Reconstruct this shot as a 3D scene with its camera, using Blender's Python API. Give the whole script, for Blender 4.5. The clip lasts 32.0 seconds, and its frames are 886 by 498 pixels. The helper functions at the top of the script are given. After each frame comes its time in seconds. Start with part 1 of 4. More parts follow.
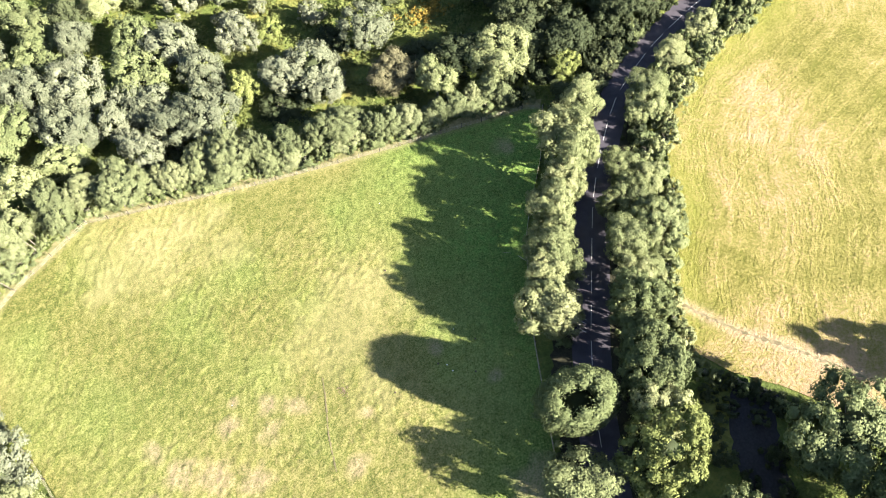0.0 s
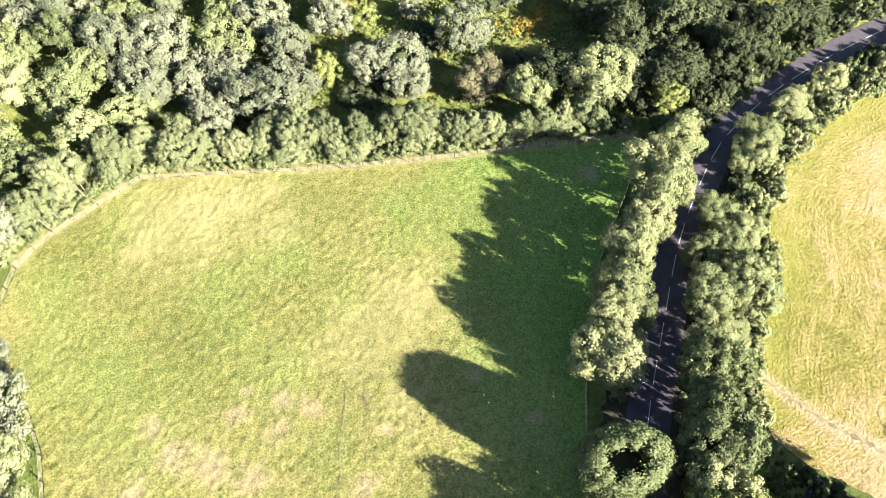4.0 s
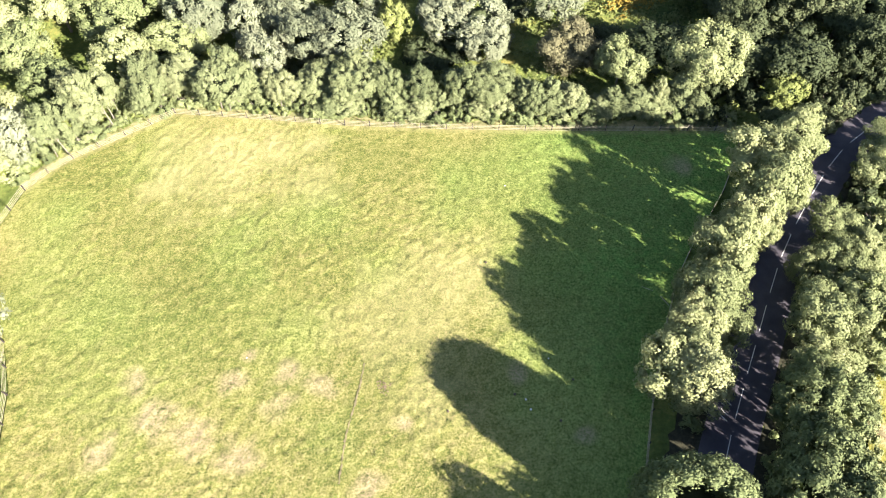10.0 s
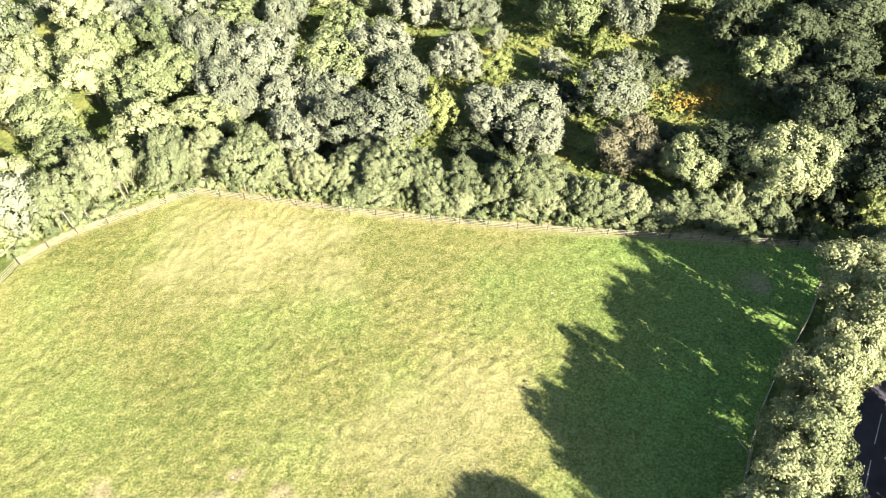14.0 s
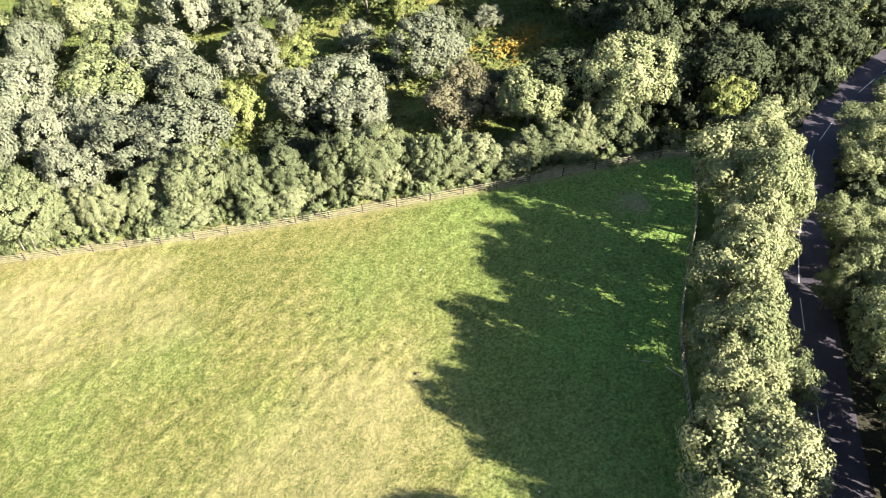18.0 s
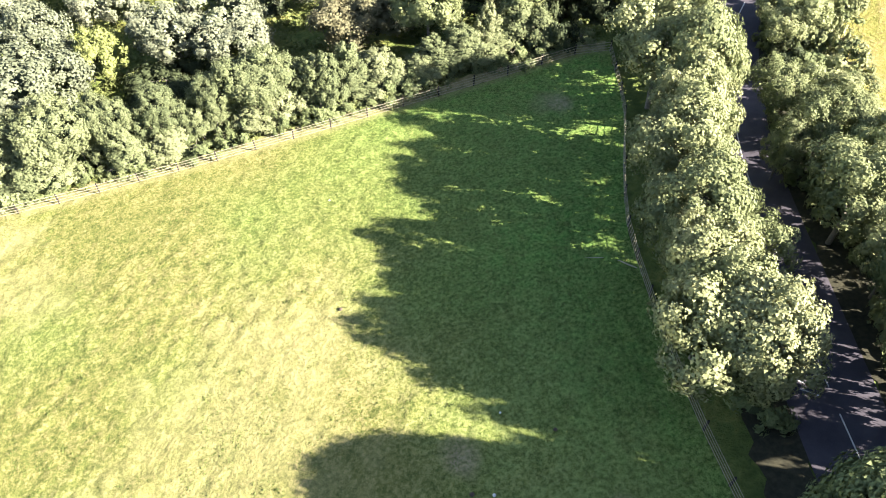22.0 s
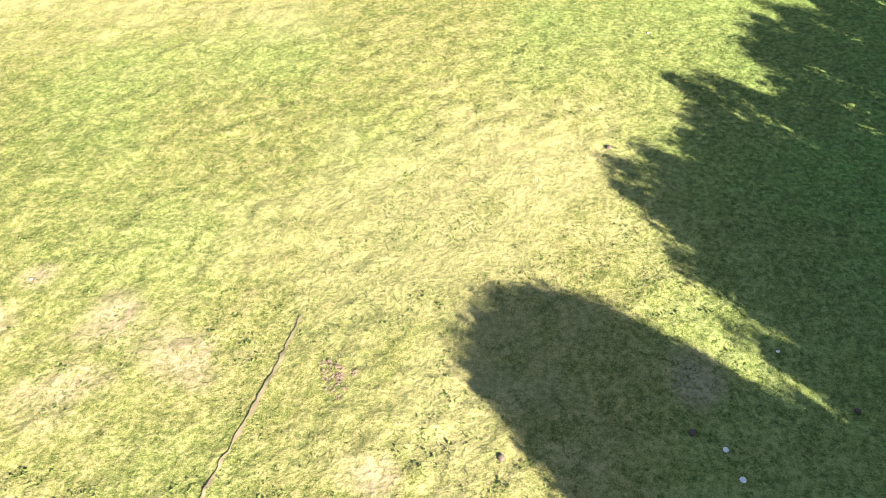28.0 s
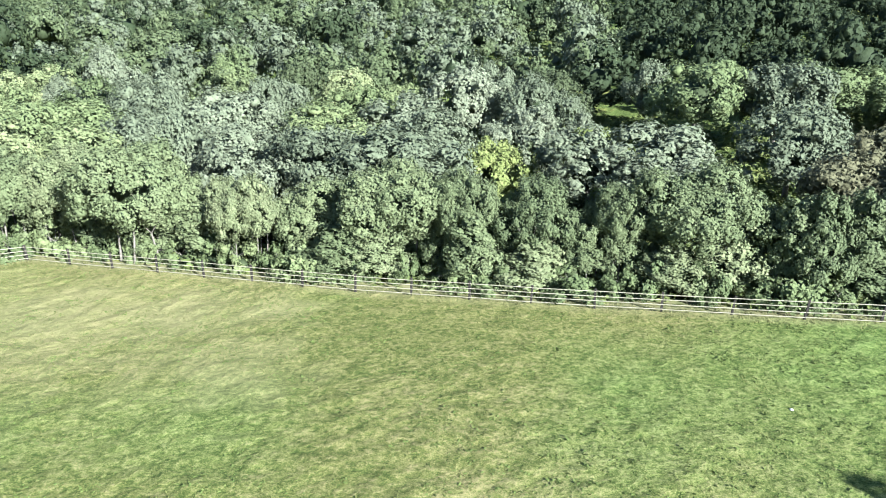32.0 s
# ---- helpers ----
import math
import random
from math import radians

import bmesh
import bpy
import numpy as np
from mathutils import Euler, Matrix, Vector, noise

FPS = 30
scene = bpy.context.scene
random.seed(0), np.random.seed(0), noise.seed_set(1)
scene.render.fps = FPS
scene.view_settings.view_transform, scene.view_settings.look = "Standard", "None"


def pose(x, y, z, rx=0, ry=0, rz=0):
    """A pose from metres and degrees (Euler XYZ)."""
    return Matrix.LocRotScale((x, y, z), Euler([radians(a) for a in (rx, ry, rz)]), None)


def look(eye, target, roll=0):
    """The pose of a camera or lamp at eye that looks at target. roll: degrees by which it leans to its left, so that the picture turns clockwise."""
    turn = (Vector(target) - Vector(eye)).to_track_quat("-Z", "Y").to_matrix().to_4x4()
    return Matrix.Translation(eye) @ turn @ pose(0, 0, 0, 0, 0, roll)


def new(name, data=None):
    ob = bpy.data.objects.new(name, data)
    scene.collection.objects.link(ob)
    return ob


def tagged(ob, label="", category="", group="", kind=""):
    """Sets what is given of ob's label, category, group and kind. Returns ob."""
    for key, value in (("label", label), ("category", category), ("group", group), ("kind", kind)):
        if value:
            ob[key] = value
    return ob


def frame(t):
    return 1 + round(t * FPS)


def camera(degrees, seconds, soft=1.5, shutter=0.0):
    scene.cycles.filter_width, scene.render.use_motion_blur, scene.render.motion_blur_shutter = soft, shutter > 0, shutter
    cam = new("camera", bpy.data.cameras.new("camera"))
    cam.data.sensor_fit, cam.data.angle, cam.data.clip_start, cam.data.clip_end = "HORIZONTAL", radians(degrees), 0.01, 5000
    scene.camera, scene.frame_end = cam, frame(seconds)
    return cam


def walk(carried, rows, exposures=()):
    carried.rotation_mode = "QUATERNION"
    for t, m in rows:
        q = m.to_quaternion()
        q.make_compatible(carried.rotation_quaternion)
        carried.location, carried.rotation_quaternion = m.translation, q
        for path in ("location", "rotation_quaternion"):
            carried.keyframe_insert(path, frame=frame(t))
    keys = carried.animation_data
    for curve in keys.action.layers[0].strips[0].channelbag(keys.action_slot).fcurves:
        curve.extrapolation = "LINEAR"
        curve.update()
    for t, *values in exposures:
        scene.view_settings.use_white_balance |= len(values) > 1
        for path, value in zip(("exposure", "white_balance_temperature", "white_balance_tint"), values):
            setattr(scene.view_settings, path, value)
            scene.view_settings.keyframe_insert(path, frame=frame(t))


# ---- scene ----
import itertools

# The camera's way: seconds, x, y, z, heading, tilt and lean in degrees.
PATH = [
    (0, -1.14, -1.58, 116.69, -18.16, -66.13, -0.22),
    (0.5, -1.05, -1.07, 115.50, -16.15, -66.45, 0.20),
    (1, -0.88, -0.72, 113.93, -14.15, -66.46, 0.28),
    (1.5, -0.69, -0.80, 112.16, -11.90, -64.10, 0.26),
    (2, -0.47, -1.23, 110.47, -10.46, -62.55, -0.03),
    (2.5, -0.42, -1.40, 109.01, -9.65, -62.53, -0.07),
    (3, -0.43, -1.37, 107.64, -8.79, -62.59, 0.04),
    (3.5, -0.33, -1.39, 106.24, -7.89, -62.65, 0.08),
    (5.5, -0.07, -0.78, 100.31, -4.26, -63.12, 0.11),
    (6, 0.01, -0.79, 98.76, -3.40, -63.10, 0.08),
    (6.5, 0.06, -0.76, 97.32, -2.72, -63.15, 0.10),
    (7, 0.02, -0.63, 95.83, -2.24, -63.23, 0.18),
    (7.5, -0.07, -0.50, 94.42, -1.80, -63.34, 0.33),
    (8, -0.04, -0.45, 92.94, -1.26, -63.37, 0.37),
    (8.5, -0.09, -0.24, 91.48, -0.72, -63.45, 0.49),
    (9, 0.01, -0.00, 90.00, -0.00, -63.23, 0.42),
    (9.5, 0.08, -0.07, 88.37, 0.68, -60.94, 0.39),
    (10, 0.09, -0.10, 86.86, 1.31, -60.57, 0.47),
    (10.5, 0.17, 0.20, 85.50, 2.16, -60.60, 0.35),
    (11, 0.13, 0.22, 84.05, 2.78, -58.94, 0.42),
    (11.5, 0.21, 0.51, 82.60, 3.57, -59.04, 0.30),
    (12, 0.24, 0.73, 81.12, 4.07, -59.02, 0.37),
    (12.5, 0.26, 1.17, 79.52, 4.86, -59.20, 0.22),
    (13, 0.23, 2.45, 78.30, 5.63, -59.51, 0.04),
    (13.5, 0.19, 4.83, 77.09, 6.12, -55.99, -0.06),
    (14, 0.00, 6.67, 75.39, 6.42, -52.36, -0.07),
    (14.5, -0.09, 8.43, 73.31, 6.80, -51.72, -0.01),
    (16.5, 0.87, 10.13, 65.47, 2.22, -49.38, -0.83),
    (17, 0.90, 10.29, 63.95, 0.03, -49.38, -1.08),
    (17.5, 0.81, 10.34, 62.22, -4.32, -49.40, -1.17),
    (18, 0.12, 10.53, 60.85, -11.09, -49.49, -0.84),
    (18.5, -0.11, 10.69, 59.44, -12.45, -49.59, -0.63),
    (19, 0.02, 10.82, 58.29, -18.86, -49.82, -0.89),
    (19.5, -0.41, 11.19, 57.09, -23.10, -50.08, -0.67),
    (20, -0.49, 11.33, 55.67, -23.06, -50.07, -0.50),
    (20.5, -0.48, 11.37, 54.14, -22.37, -50.06, -0.39),
    (21, -0.45, 11.32, 52.69, -21.85, -50.06, -0.37),
    (21.5, -0.42, 11.40, 51.26, -21.62, -50.27, -0.46),
    (22, -0.48, 11.67, 49.98, -21.48, -50.38, -0.26),
    (22.5, -0.51, 11.90, 48.54, -21.21, -50.61, 0.12),
    (23, -0.40, 11.91, 47.08, -20.64, -50.67, 0.13),
    (23.5, -0.46, 12.05, 45.66, -19.72, -50.78, 0.35),
    (24, -0.52, 12.20, 44.25, -16.02, -50.90, 0.62),
    (24.5, -0.27, 12.24, 42.99, -11.65, -51.05, 0.21),
    (26.5, -0.73, 13.54, 37.85, -4.50, -53.02, 1.91),
    (27, -0.63, 13.58, 36.48, 2.26, -53.30, 1.31),
    (27.5, -0.58, 13.57, 35.05, 5.03, -53.47, 1.08),
    (28, -0.62, 14.35, 33.70, 8.03, -53.83, 0.74),
    (28.5, -0.56, 15.99, 32.36, 11.68, -45.64, -0.64),
    (29, -0.63, 17.39, 30.31, 14.13, -40.28, -1.50),
    (29.5, -0.84, 19.91, 28.57, 14.37, -40.24, -1.53),
    (30, -1.10, 22.31, 26.86, 14.36, -40.10, -1.51),
    (30.5, -1.57, 24.34, 25.09, 14.10, -40.09, -1.36),
    (31, -2.07, 26.13, 23.42, 11.60, -40.12, -0.92),
    (31.5, -2.56, 28.19, 22.02, 11.46, -40.16, -0.86),
    (31.6, -2.61, 28.47, 21.68, 11.33, -37.71, -0.59),
    (31.7, -2.66, 28.75, 21.34, 11.06, -32.97, -0.08),
    (31.8, -2.71, 29.03, 21.00, 10.85, -29.14, 0.34),
    (31.9, -2.76, 29.31, 20.66, 10.65, -25.62, 0.73),
    (32, -2.81, 29.60, 20.31, 10.61, -24.86, 0.81),
]


def drone(x, y, z, heading, tilt, lean):
    return pose(x, y, z, 90 + tilt, 0, heading) @ pose(0, 0, 0, 0, 0, lean)


cam = camera(60.60, 32.0, 1.0)
walk(cam, [(row[0], drone(*row[1:])) for row in PATH],
     [(0, 3.08, 6500, 13), (10, 3.13, 6500, 14), (14, 3.1, 6500, 15), (18, 2.9, 6500, 16), (20, 3.1, 6500, 16), (23, 3.38, 6500, 15), (26.5, 3.38, 6500, 15), (28.3, 3.16, 6500, 16),
      (29.2, 3.06, 6400, 13), (30.2, 2.86, 6200, 11), (31.4, 2.6, 5650, 4), (32, 2.48, 5250, 5)])

# ---- world and sun ----
SUN_EL, SUN_AZ = radians(30.5), radians(-39.0)          # the sun stands towards +x, a little to -y
world = bpy.data.worlds.new("sky")
scene.world = world
world.use_nodes = True
wt = world.node_tree
sky = wt.nodes.new("ShaderNodeTexSky")
sky.sky_type, sky.sun_disc = "NISHITA", False
sky.sun_elevation, sky.sun_rotation = SUN_EL, math.pi / 2 - SUN_AZ
sky.altitude = 50
wt.links.new(sky.outputs[0], wt.nodes["Background"].inputs[0])
wt.nodes["Background"].inputs[1].default_value = 0.036
sun = new("sun", bpy.data.lights.new("sun", "SUN"))
sun.data.energy, sun.data.angle, sun.data.color = 5.0, radians(0.5), (1.0, 0.92, 0.80)
sun_way = Vector((math.cos(SUN_AZ) * math.cos(SUN_EL), math.sin(SUN_AZ) * math.cos(SUN_EL), math.sin(SUN_EL)))
sun.matrix_world = look(sun_way * 300, (0, 0, 0))

# ---- materials ----


class Nodes:
    """A node material in the making."""

    def __init__(self, name, rough=0.8, spec=0.2):
        self.mat = bpy.data.materials.new(name)
        self.mat.use_nodes = True
        self.tree = self.mat.node_tree
        self.shader = self.tree.nodes["Principled BSDF"]
        self.shader.inputs["Roughness"].default_value = rough
        self.shader.inputs["Specular IOR Level"].default_value = spec
        self.coords = self.tree.nodes.new("ShaderNodeTexCoord").outputs["Object"]

    def add(self, kind, **sockets):
        node = self.tree.nodes.new(kind)
        for key, value in sockets.items():
            self.put(node.inputs[key.replace("_", " ")], value)
        return node

    def put(self, socket, value):
        if isinstance(value, bpy.types.NodeSocket):
            self.tree.links.new(value, socket)
        else:
            socket.default_value = value

    def noise(self, scale, detail=4.0, rough=0.6, vector=None):
        return self.add("ShaderNodeTexNoise", Vector=vector or self.coords, Scale=scale, Detail=detail, Roughness=rough).outputs["Fac"]

    def ramp(self, fac, *stops):
        node = self.add("ShaderNodeValToRGB", Fac=fac)
        ramp = node.color_ramp
        while len(ramp.elements) < len(stops):
            ramp.elements.new(0.5)
        for e, (at, rgb) in zip(ramp.elements, stops):
            e.position, e.color = at, (*rgb, 1) if not isinstance(rgb, float) else (rgb, rgb, rgb, 1)
        return node.outputs["Color"]

    def mix(self, fac, a, b, mode="MIX"):
        node = self.add("ShaderNodeMix")
        node.data_type, node.blend_type = "RGBA", mode
        self.put(node.inputs[0], fac), self.put(node.inputs[6], a), self.put(node.inputs[7], b)
        return node.outputs[2]

    def math(self, op, a, b=0.0):
        node = self.add("ShaderNodeMath")
        node.operation = op
        self.put(node.inputs[0], a), self.put(node.inputs[1], b)
        return node.outputs[0]

    def bump(self, height, strength=0.5, distance=0.1):
        node = self.add("ShaderNodeBump", Height=height, Strength=strength, Distance=distance)
        self.put(self.shader.inputs["Normal"], node.outputs[0])

    def add_attribute(self, name):
        node = self.tree.nodes.new("ShaderNodeAttribute")
        node.attribute_name = name
        return node.outputs["Fac"]

    def done(self, colour):
        self.put(self.shader.inputs["Base Color"], colour)
        return self.mat


def foliage(name, dark, mid, light, spread=0.7):
    """Leaves: each leaf and each tree a little different, some light passing through."""
    n = Nodes(name, 0.7, 0.1)
    leaf = n.add("ShaderNodeNewGeometry").outputs["Random Per Island"]
    tree_hue = n.add("ShaderNodeObjectInfo").outputs["Random"]
    patch, fine = n.noise(0.35, 2.0), n.noise(5.5, 3.0, 0.7)
    key = n.math("ADD", n.math("MULTIPLY", leaf, 0.2), n.math("ADD", n.math("MULTIPLY", tree_hue, spread * 0.55), n.math("ADD", n.math("MULTIPLY", patch, 0.4), n.math("MULTIPLY", fine, 0.3))))
    colour = n.ramp(key, (0.25, dark), (0.65, mid), (1.0, light))
    n.bump(fine, 0.6, 0.16)
    n.done(colour)
    leafy = n.add("ShaderNodeBsdfTranslucent", Color=colour)
    both = n.add("ShaderNodeMixShader", Fac=0.16)
    n.tree.links.new(n.shader.outputs[0], both.inputs[1])
    n.tree.links.new(leafy.outputs[0], both.inputs[2])
    n.tree.links.new(both.outputs[0], n.tree.nodes["Material Output"].inputs[0])
    return n.mat


M = {
    "leaf": foliage("leaf_green", (0.048, 0.064, 0.029), (0.115, 0.14, 0.06), (0.195, 0.215, 0.10)),
    "ash": foliage("leaf_ash", (0.068, 0.085, 0.037), (0.16, 0.184, 0.083), (0.245, 0.256, 0.128)),
    "bright": foliage("leaf_bright", (0.075, 0.095, 0.03), (0.165, 0.187, 0.06), (0.24, 0.25, 0.088)),
    "hedge_leaf": foliage("leaf_hedge", (0.052, 0.068, 0.032), (0.122, 0.143, 0.068), (0.195, 0.208, 0.108)),
    "willow": foliage("leaf_willow", (0.060, 0.072, 0.043), (0.126, 0.142, 0.088), (0.192, 0.204, 0.134)),
    "lime": foliage("leaf_lime", (0.077, 0.097, 0.028), (0.138, 0.162, 0.050), (0.209, 0.226, 0.083)),
    "russet": foliage("leaf_russet", (0.07, 0.069, 0.038), (0.125, 0.12, 0.066), (0.185, 0.175, 0.10)),
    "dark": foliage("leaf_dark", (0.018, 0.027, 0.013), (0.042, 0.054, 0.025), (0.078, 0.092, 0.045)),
    "far": foliage("leaf_far", (0.03, 0.042, 0.02), (0.07, 0.088, 0.04), (0.12, 0.135, 0.07)),
    "scrub_leaf": foliage("leaf_scrub", (0.05, 0.066, 0.018), (0.105, 0.13, 0.04), (0.18, 0.185, 0.068)),
    "bracken": foliage("leaf_bracken", (0.13, 0.10, 0.022), (0.26, 0.19, 0.04), (0.36, 0.27, 0.075)),
    "dock": foliage("leaf_dock", (0.10, 0.075, 0.05), (0.16, 0.12, 0.085), (0.22, 0.17, 0.12)),
    "blade": foliage("grass_blade", (0.075, 0.085, 0.025), (0.14, 0.146, 0.046), (0.21, 0.196, 0.08), 0.0),
    "tuft": foliage("tussock_blade", (0.07, 0.098, 0.025), (0.125, 0.15, 0.043), (0.185, 0.19, 0.068), 0.0),
    "dry_blade": foliage("dry_grass_blade", (0.12, 0.12, 0.045), (0.20, 0.19, 0.085), (0.30, 0.27, 0.15), 0.0),
}


def bark_material():
    n = Nodes("bark", 0.9)
    grain = n.noise(9.0)
    n.bump(grain, 0.7, 0.03)
    return n.done(n.ramp(grain, (0.3, (0.085, 0.075, 0.06)), (0.7, (0.21, 0.19, 0.155))))


M["bark"] = bark_material()


def pasture_material():
    n = Nodes("pasture", 0.9, 0.1)
    at = lambda name: n.add_attribute(name)
    broad, mid, fine, grit = n.noise(0.035, 3.0, 0.55), n.noise(0.9, 4.0, 0.6), n.noise(3.6, 3.0, 0.6), n.noise(15.0, 3.0, 0.7)
    key = n.math("ADD", n.math("ADD", n.math("MULTIPLY", broad, 0.24), n.math("MULTIPLY", grit, 0.5)), n.math("ADD", n.math("MULTIPLY", mid, 0.26), n.math("MULTIPLY", fine, 0.34)))
    colour = n.ramp(key, (0.56, (0.042, 0.059, 0.013)), (0.67, (0.114, 0.120, 0.034)), (0.78, (0.208, 0.183, 0.078)))
    # lush patches, and the green of the hedge's shade put into the colour
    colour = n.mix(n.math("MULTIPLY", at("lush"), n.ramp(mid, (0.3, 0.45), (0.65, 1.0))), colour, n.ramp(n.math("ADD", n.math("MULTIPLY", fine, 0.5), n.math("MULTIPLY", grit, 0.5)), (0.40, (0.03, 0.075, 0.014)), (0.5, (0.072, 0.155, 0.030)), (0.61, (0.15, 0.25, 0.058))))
    colour = n.mix(n.math("MULTIPLY", at("dry"), n.ramp(fine, (0.35, 0.35), (0.62, 1.0))), colour, (0.25, 0.185, 0.13, 1))
    colour = n.mix(n.math("MULTIPLY", at("pale"), 0.55), colour, (0.25, 0.225, 0.11, 1))
    n.bump(n.math("ADD", n.math("MULTIPLY", mid, 0.18), n.math("ADD", n.math("MULTIPLY", fine, 0.36), n.math("MULTIPLY", grit, 0.12))), 1.0, 0.2)
    return n.done(colour)


def scrub_material():
    n = Nodes("scrub", 0.9, 0.1)
    mid, fine = n.noise(0.12, 4.0, 0.6), n.noise(1.4, 5.0, 0.7)
    key = n.math("ADD", n.math("MULTIPLY", mid, 0.7), n.math("MULTIPLY", fine, 0.35))
    n.bump(fine, 1.0, 0.5)
    return n.done(n.ramp(key, (0.34, (0.032, 0.05, 0.014)), (0.52, (0.09, 0.118, 0.03)), (0.72, (0.215, 0.2, 0.06))))


def stubble_material():
    n = Nodes("ripe_meadow", 0.9, 0.1)
    broad, mid, fine = n.noise(0.03, 3.0), n.noise(0.3, 5.0, 0.65), n.noise(2.2, 5.0, 0.7)
    edge = n.add_attribute("edge")
    split = n.add("ShaderNodeSeparateXYZ", Vector=n.coords)
    lines = n.add("ShaderNodeCombineXYZ", X=n.math("MULTIPLY", edge, 1.1), Y=n.math("MULTIPLY", split.outputs["Y"], 0.09))
    bands = n.noise(1.0, 4.0, 0.65, lines.outputs[0])
    key = n.math("ADD", n.math("MULTIPLY", broad, 0.36), n.math("ADD", n.math("MULTIPLY", mid, 0.22), n.math("ADD", n.math("MULTIPLY", fine, 0.36), n.math("MULTIPLY", bands, 0.2))))
    colour = n.ramp(key, (0.47, (0.10, 0.105, 0.022)), (0.565, (0.185, 0.166, 0.052)), (0.67, (0.295, 0.215, 0.125)))
    near = n.ramp(n.math("ADD", n.math("MULTIPLY", edge, 0.05), n.math("MULTIPLY", mid, 0.3)), (0.2, 0.6), (0.55, 0.0))
    colour = n.mix(near, colour, (0.15, 0.165, 0.032, 1))
    colour = n.mix(n.math("MULTIPLY", n.add_attribute("worn"), n.ramp(fine, (0.3, 0.3), (0.6, 0.9))), colour, (0.33, 0.25, 0.165, 1))
    n.bump(n.math("ADD", n.math("ADD", mid, fine), n.math("MULTIPLY", bands, 0.5)), 1.0, 0.7)
    return n.done(colour)


def asphalt_material():
    n = Nodes("asphalt", 0.75, 0.3)
    fine, stain = n.noise(14.0, 6.0, 0.7), n.noise(0.5, 4.0)
    n.bump(fine, 0.3, 0.02)
    return n.done(n.ramp(n.math("ADD", n.math("MULTIPLY", fine, 0.4), n.math("MULTIPLY", stain, 0.6)), (0.35, (0.028, 0.026, 0.034)), (0.65, (0.058, 0.053, 0.064))))


def plain(name, dark, light, scale=6.0, rough=0.8, bump=0.3):
    n = Nodes(name, rough)
    grain = n.noise(scale, 5.0, 0.65)
    n.bump(grain, bump, 0.02)
    return n.done(n.ramp(grain, (0.3, dark), (0.7, light)))


M["pasture"], M["scrub"], M["stubble"], M["asphalt"] = pasture_material(), scrub_material(), stubble_material(), asphalt_material()
# darker than the lane's asphalt, to put the drive's deep shade in the colour
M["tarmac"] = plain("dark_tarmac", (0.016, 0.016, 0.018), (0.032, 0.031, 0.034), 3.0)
M["paint"] = plain("road_paint", (0.35, 0.35, 0.33), (0.6, 0.6, 0.58), 3.0)
M["post"] = plain("dark_post_wood", (0.014, 0.012, 0.011), (0.04, 0.034, 0.028), 5.0)
M["rail"] = plain("pale_rail_wood", (0.19, 0.175, 0.125), (0.33, 0.30, 0.22), 3.0)
M["track"] = plain("dry_track", (0.09, 0.085, 0.038), (0.2, 0.16, 0.10), 1.3)
# near-black, stands in for the shade under the hedges
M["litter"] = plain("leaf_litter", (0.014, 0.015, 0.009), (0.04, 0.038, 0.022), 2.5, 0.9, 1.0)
M["verge"] = plain("long_dry_grass", (0.09, 0.10, 0.036), (0.25, 0.225, 0.115), 1.2, 0.9, 1.0)

# ---- ground ----
rng = np.random.default_rng(7)


def height(x, y):
    """The lie of the land."""
    x, y = np.asarray(x, float), np.asarray(y, float)
    u, v = 2.6 * np.tanh((x - 5) / 78), np.clip((y - 59) / 30, -3.4, 3.2)
    return 2.28 * u + -4.02 * v + 0.09 * u * u + 0.08 * u * v + 0.54 * v * v


def mesh_from(name, verts, faces, mats, smooth=False, slots=None):
    """One mesh from arrays; faces all of one size."""
    me = bpy.data.meshes.new(name)
    verts, faces = np.asarray(verts, np.float32), np.asarray(faces, np.int32)
    n, k = faces.shape
    me.vertices.add(len(verts)), me.loops.add(n * k), me.polygons.add(n)
    me.vertices.foreach_set("co", verts.ravel())
    me.loops.foreach_set("vertex_index", faces.ravel())
    me.polygons.foreach_set("loop_start", np.arange(0, n * k, k, dtype=np.int32))
    me.polygons.foreach_set("use_smooth", np.broadcast_to(smooth, n).astype(bool))
    for m in mats:
        me.materials.append(m)
    if slots is not None:
        me.polygons.foreach_set("material_index", np.asarray(slots, np.int32))
    me.update(calc_edges=True)
    return me


def inside(px, py, poly):
    """Whether points lie in a polygon."""
    odd = np.zeros(np.shape(px), bool)
    for (x0, y0), (x1, y1) in zip(poly, poly[1:] + poly[:1]):
        odd ^= ((y0 > py) != (y1 > py)) & (px < (x1 - x0) * (py - y0) / (y1 - y0 + 1e-9) + x0)
    return odd


def to_line(px, py, line):
    """Distance from points to a line of corners."""
    best = np.full(np.shape(px), 1e9)
    for (x0, y0), (x1, y1) in zip(line, line[1:]):
        dx, dy = x1 - x0, y1 - y0
        k = np.clip(((px - x0) * dx + (py - y0) * dy) / (dx * dx + dy * dy), 0, 1)
        best = np.minimum(best, np.hypot(px - x0 - k * dx, py - y0 - k * dy))
    return best


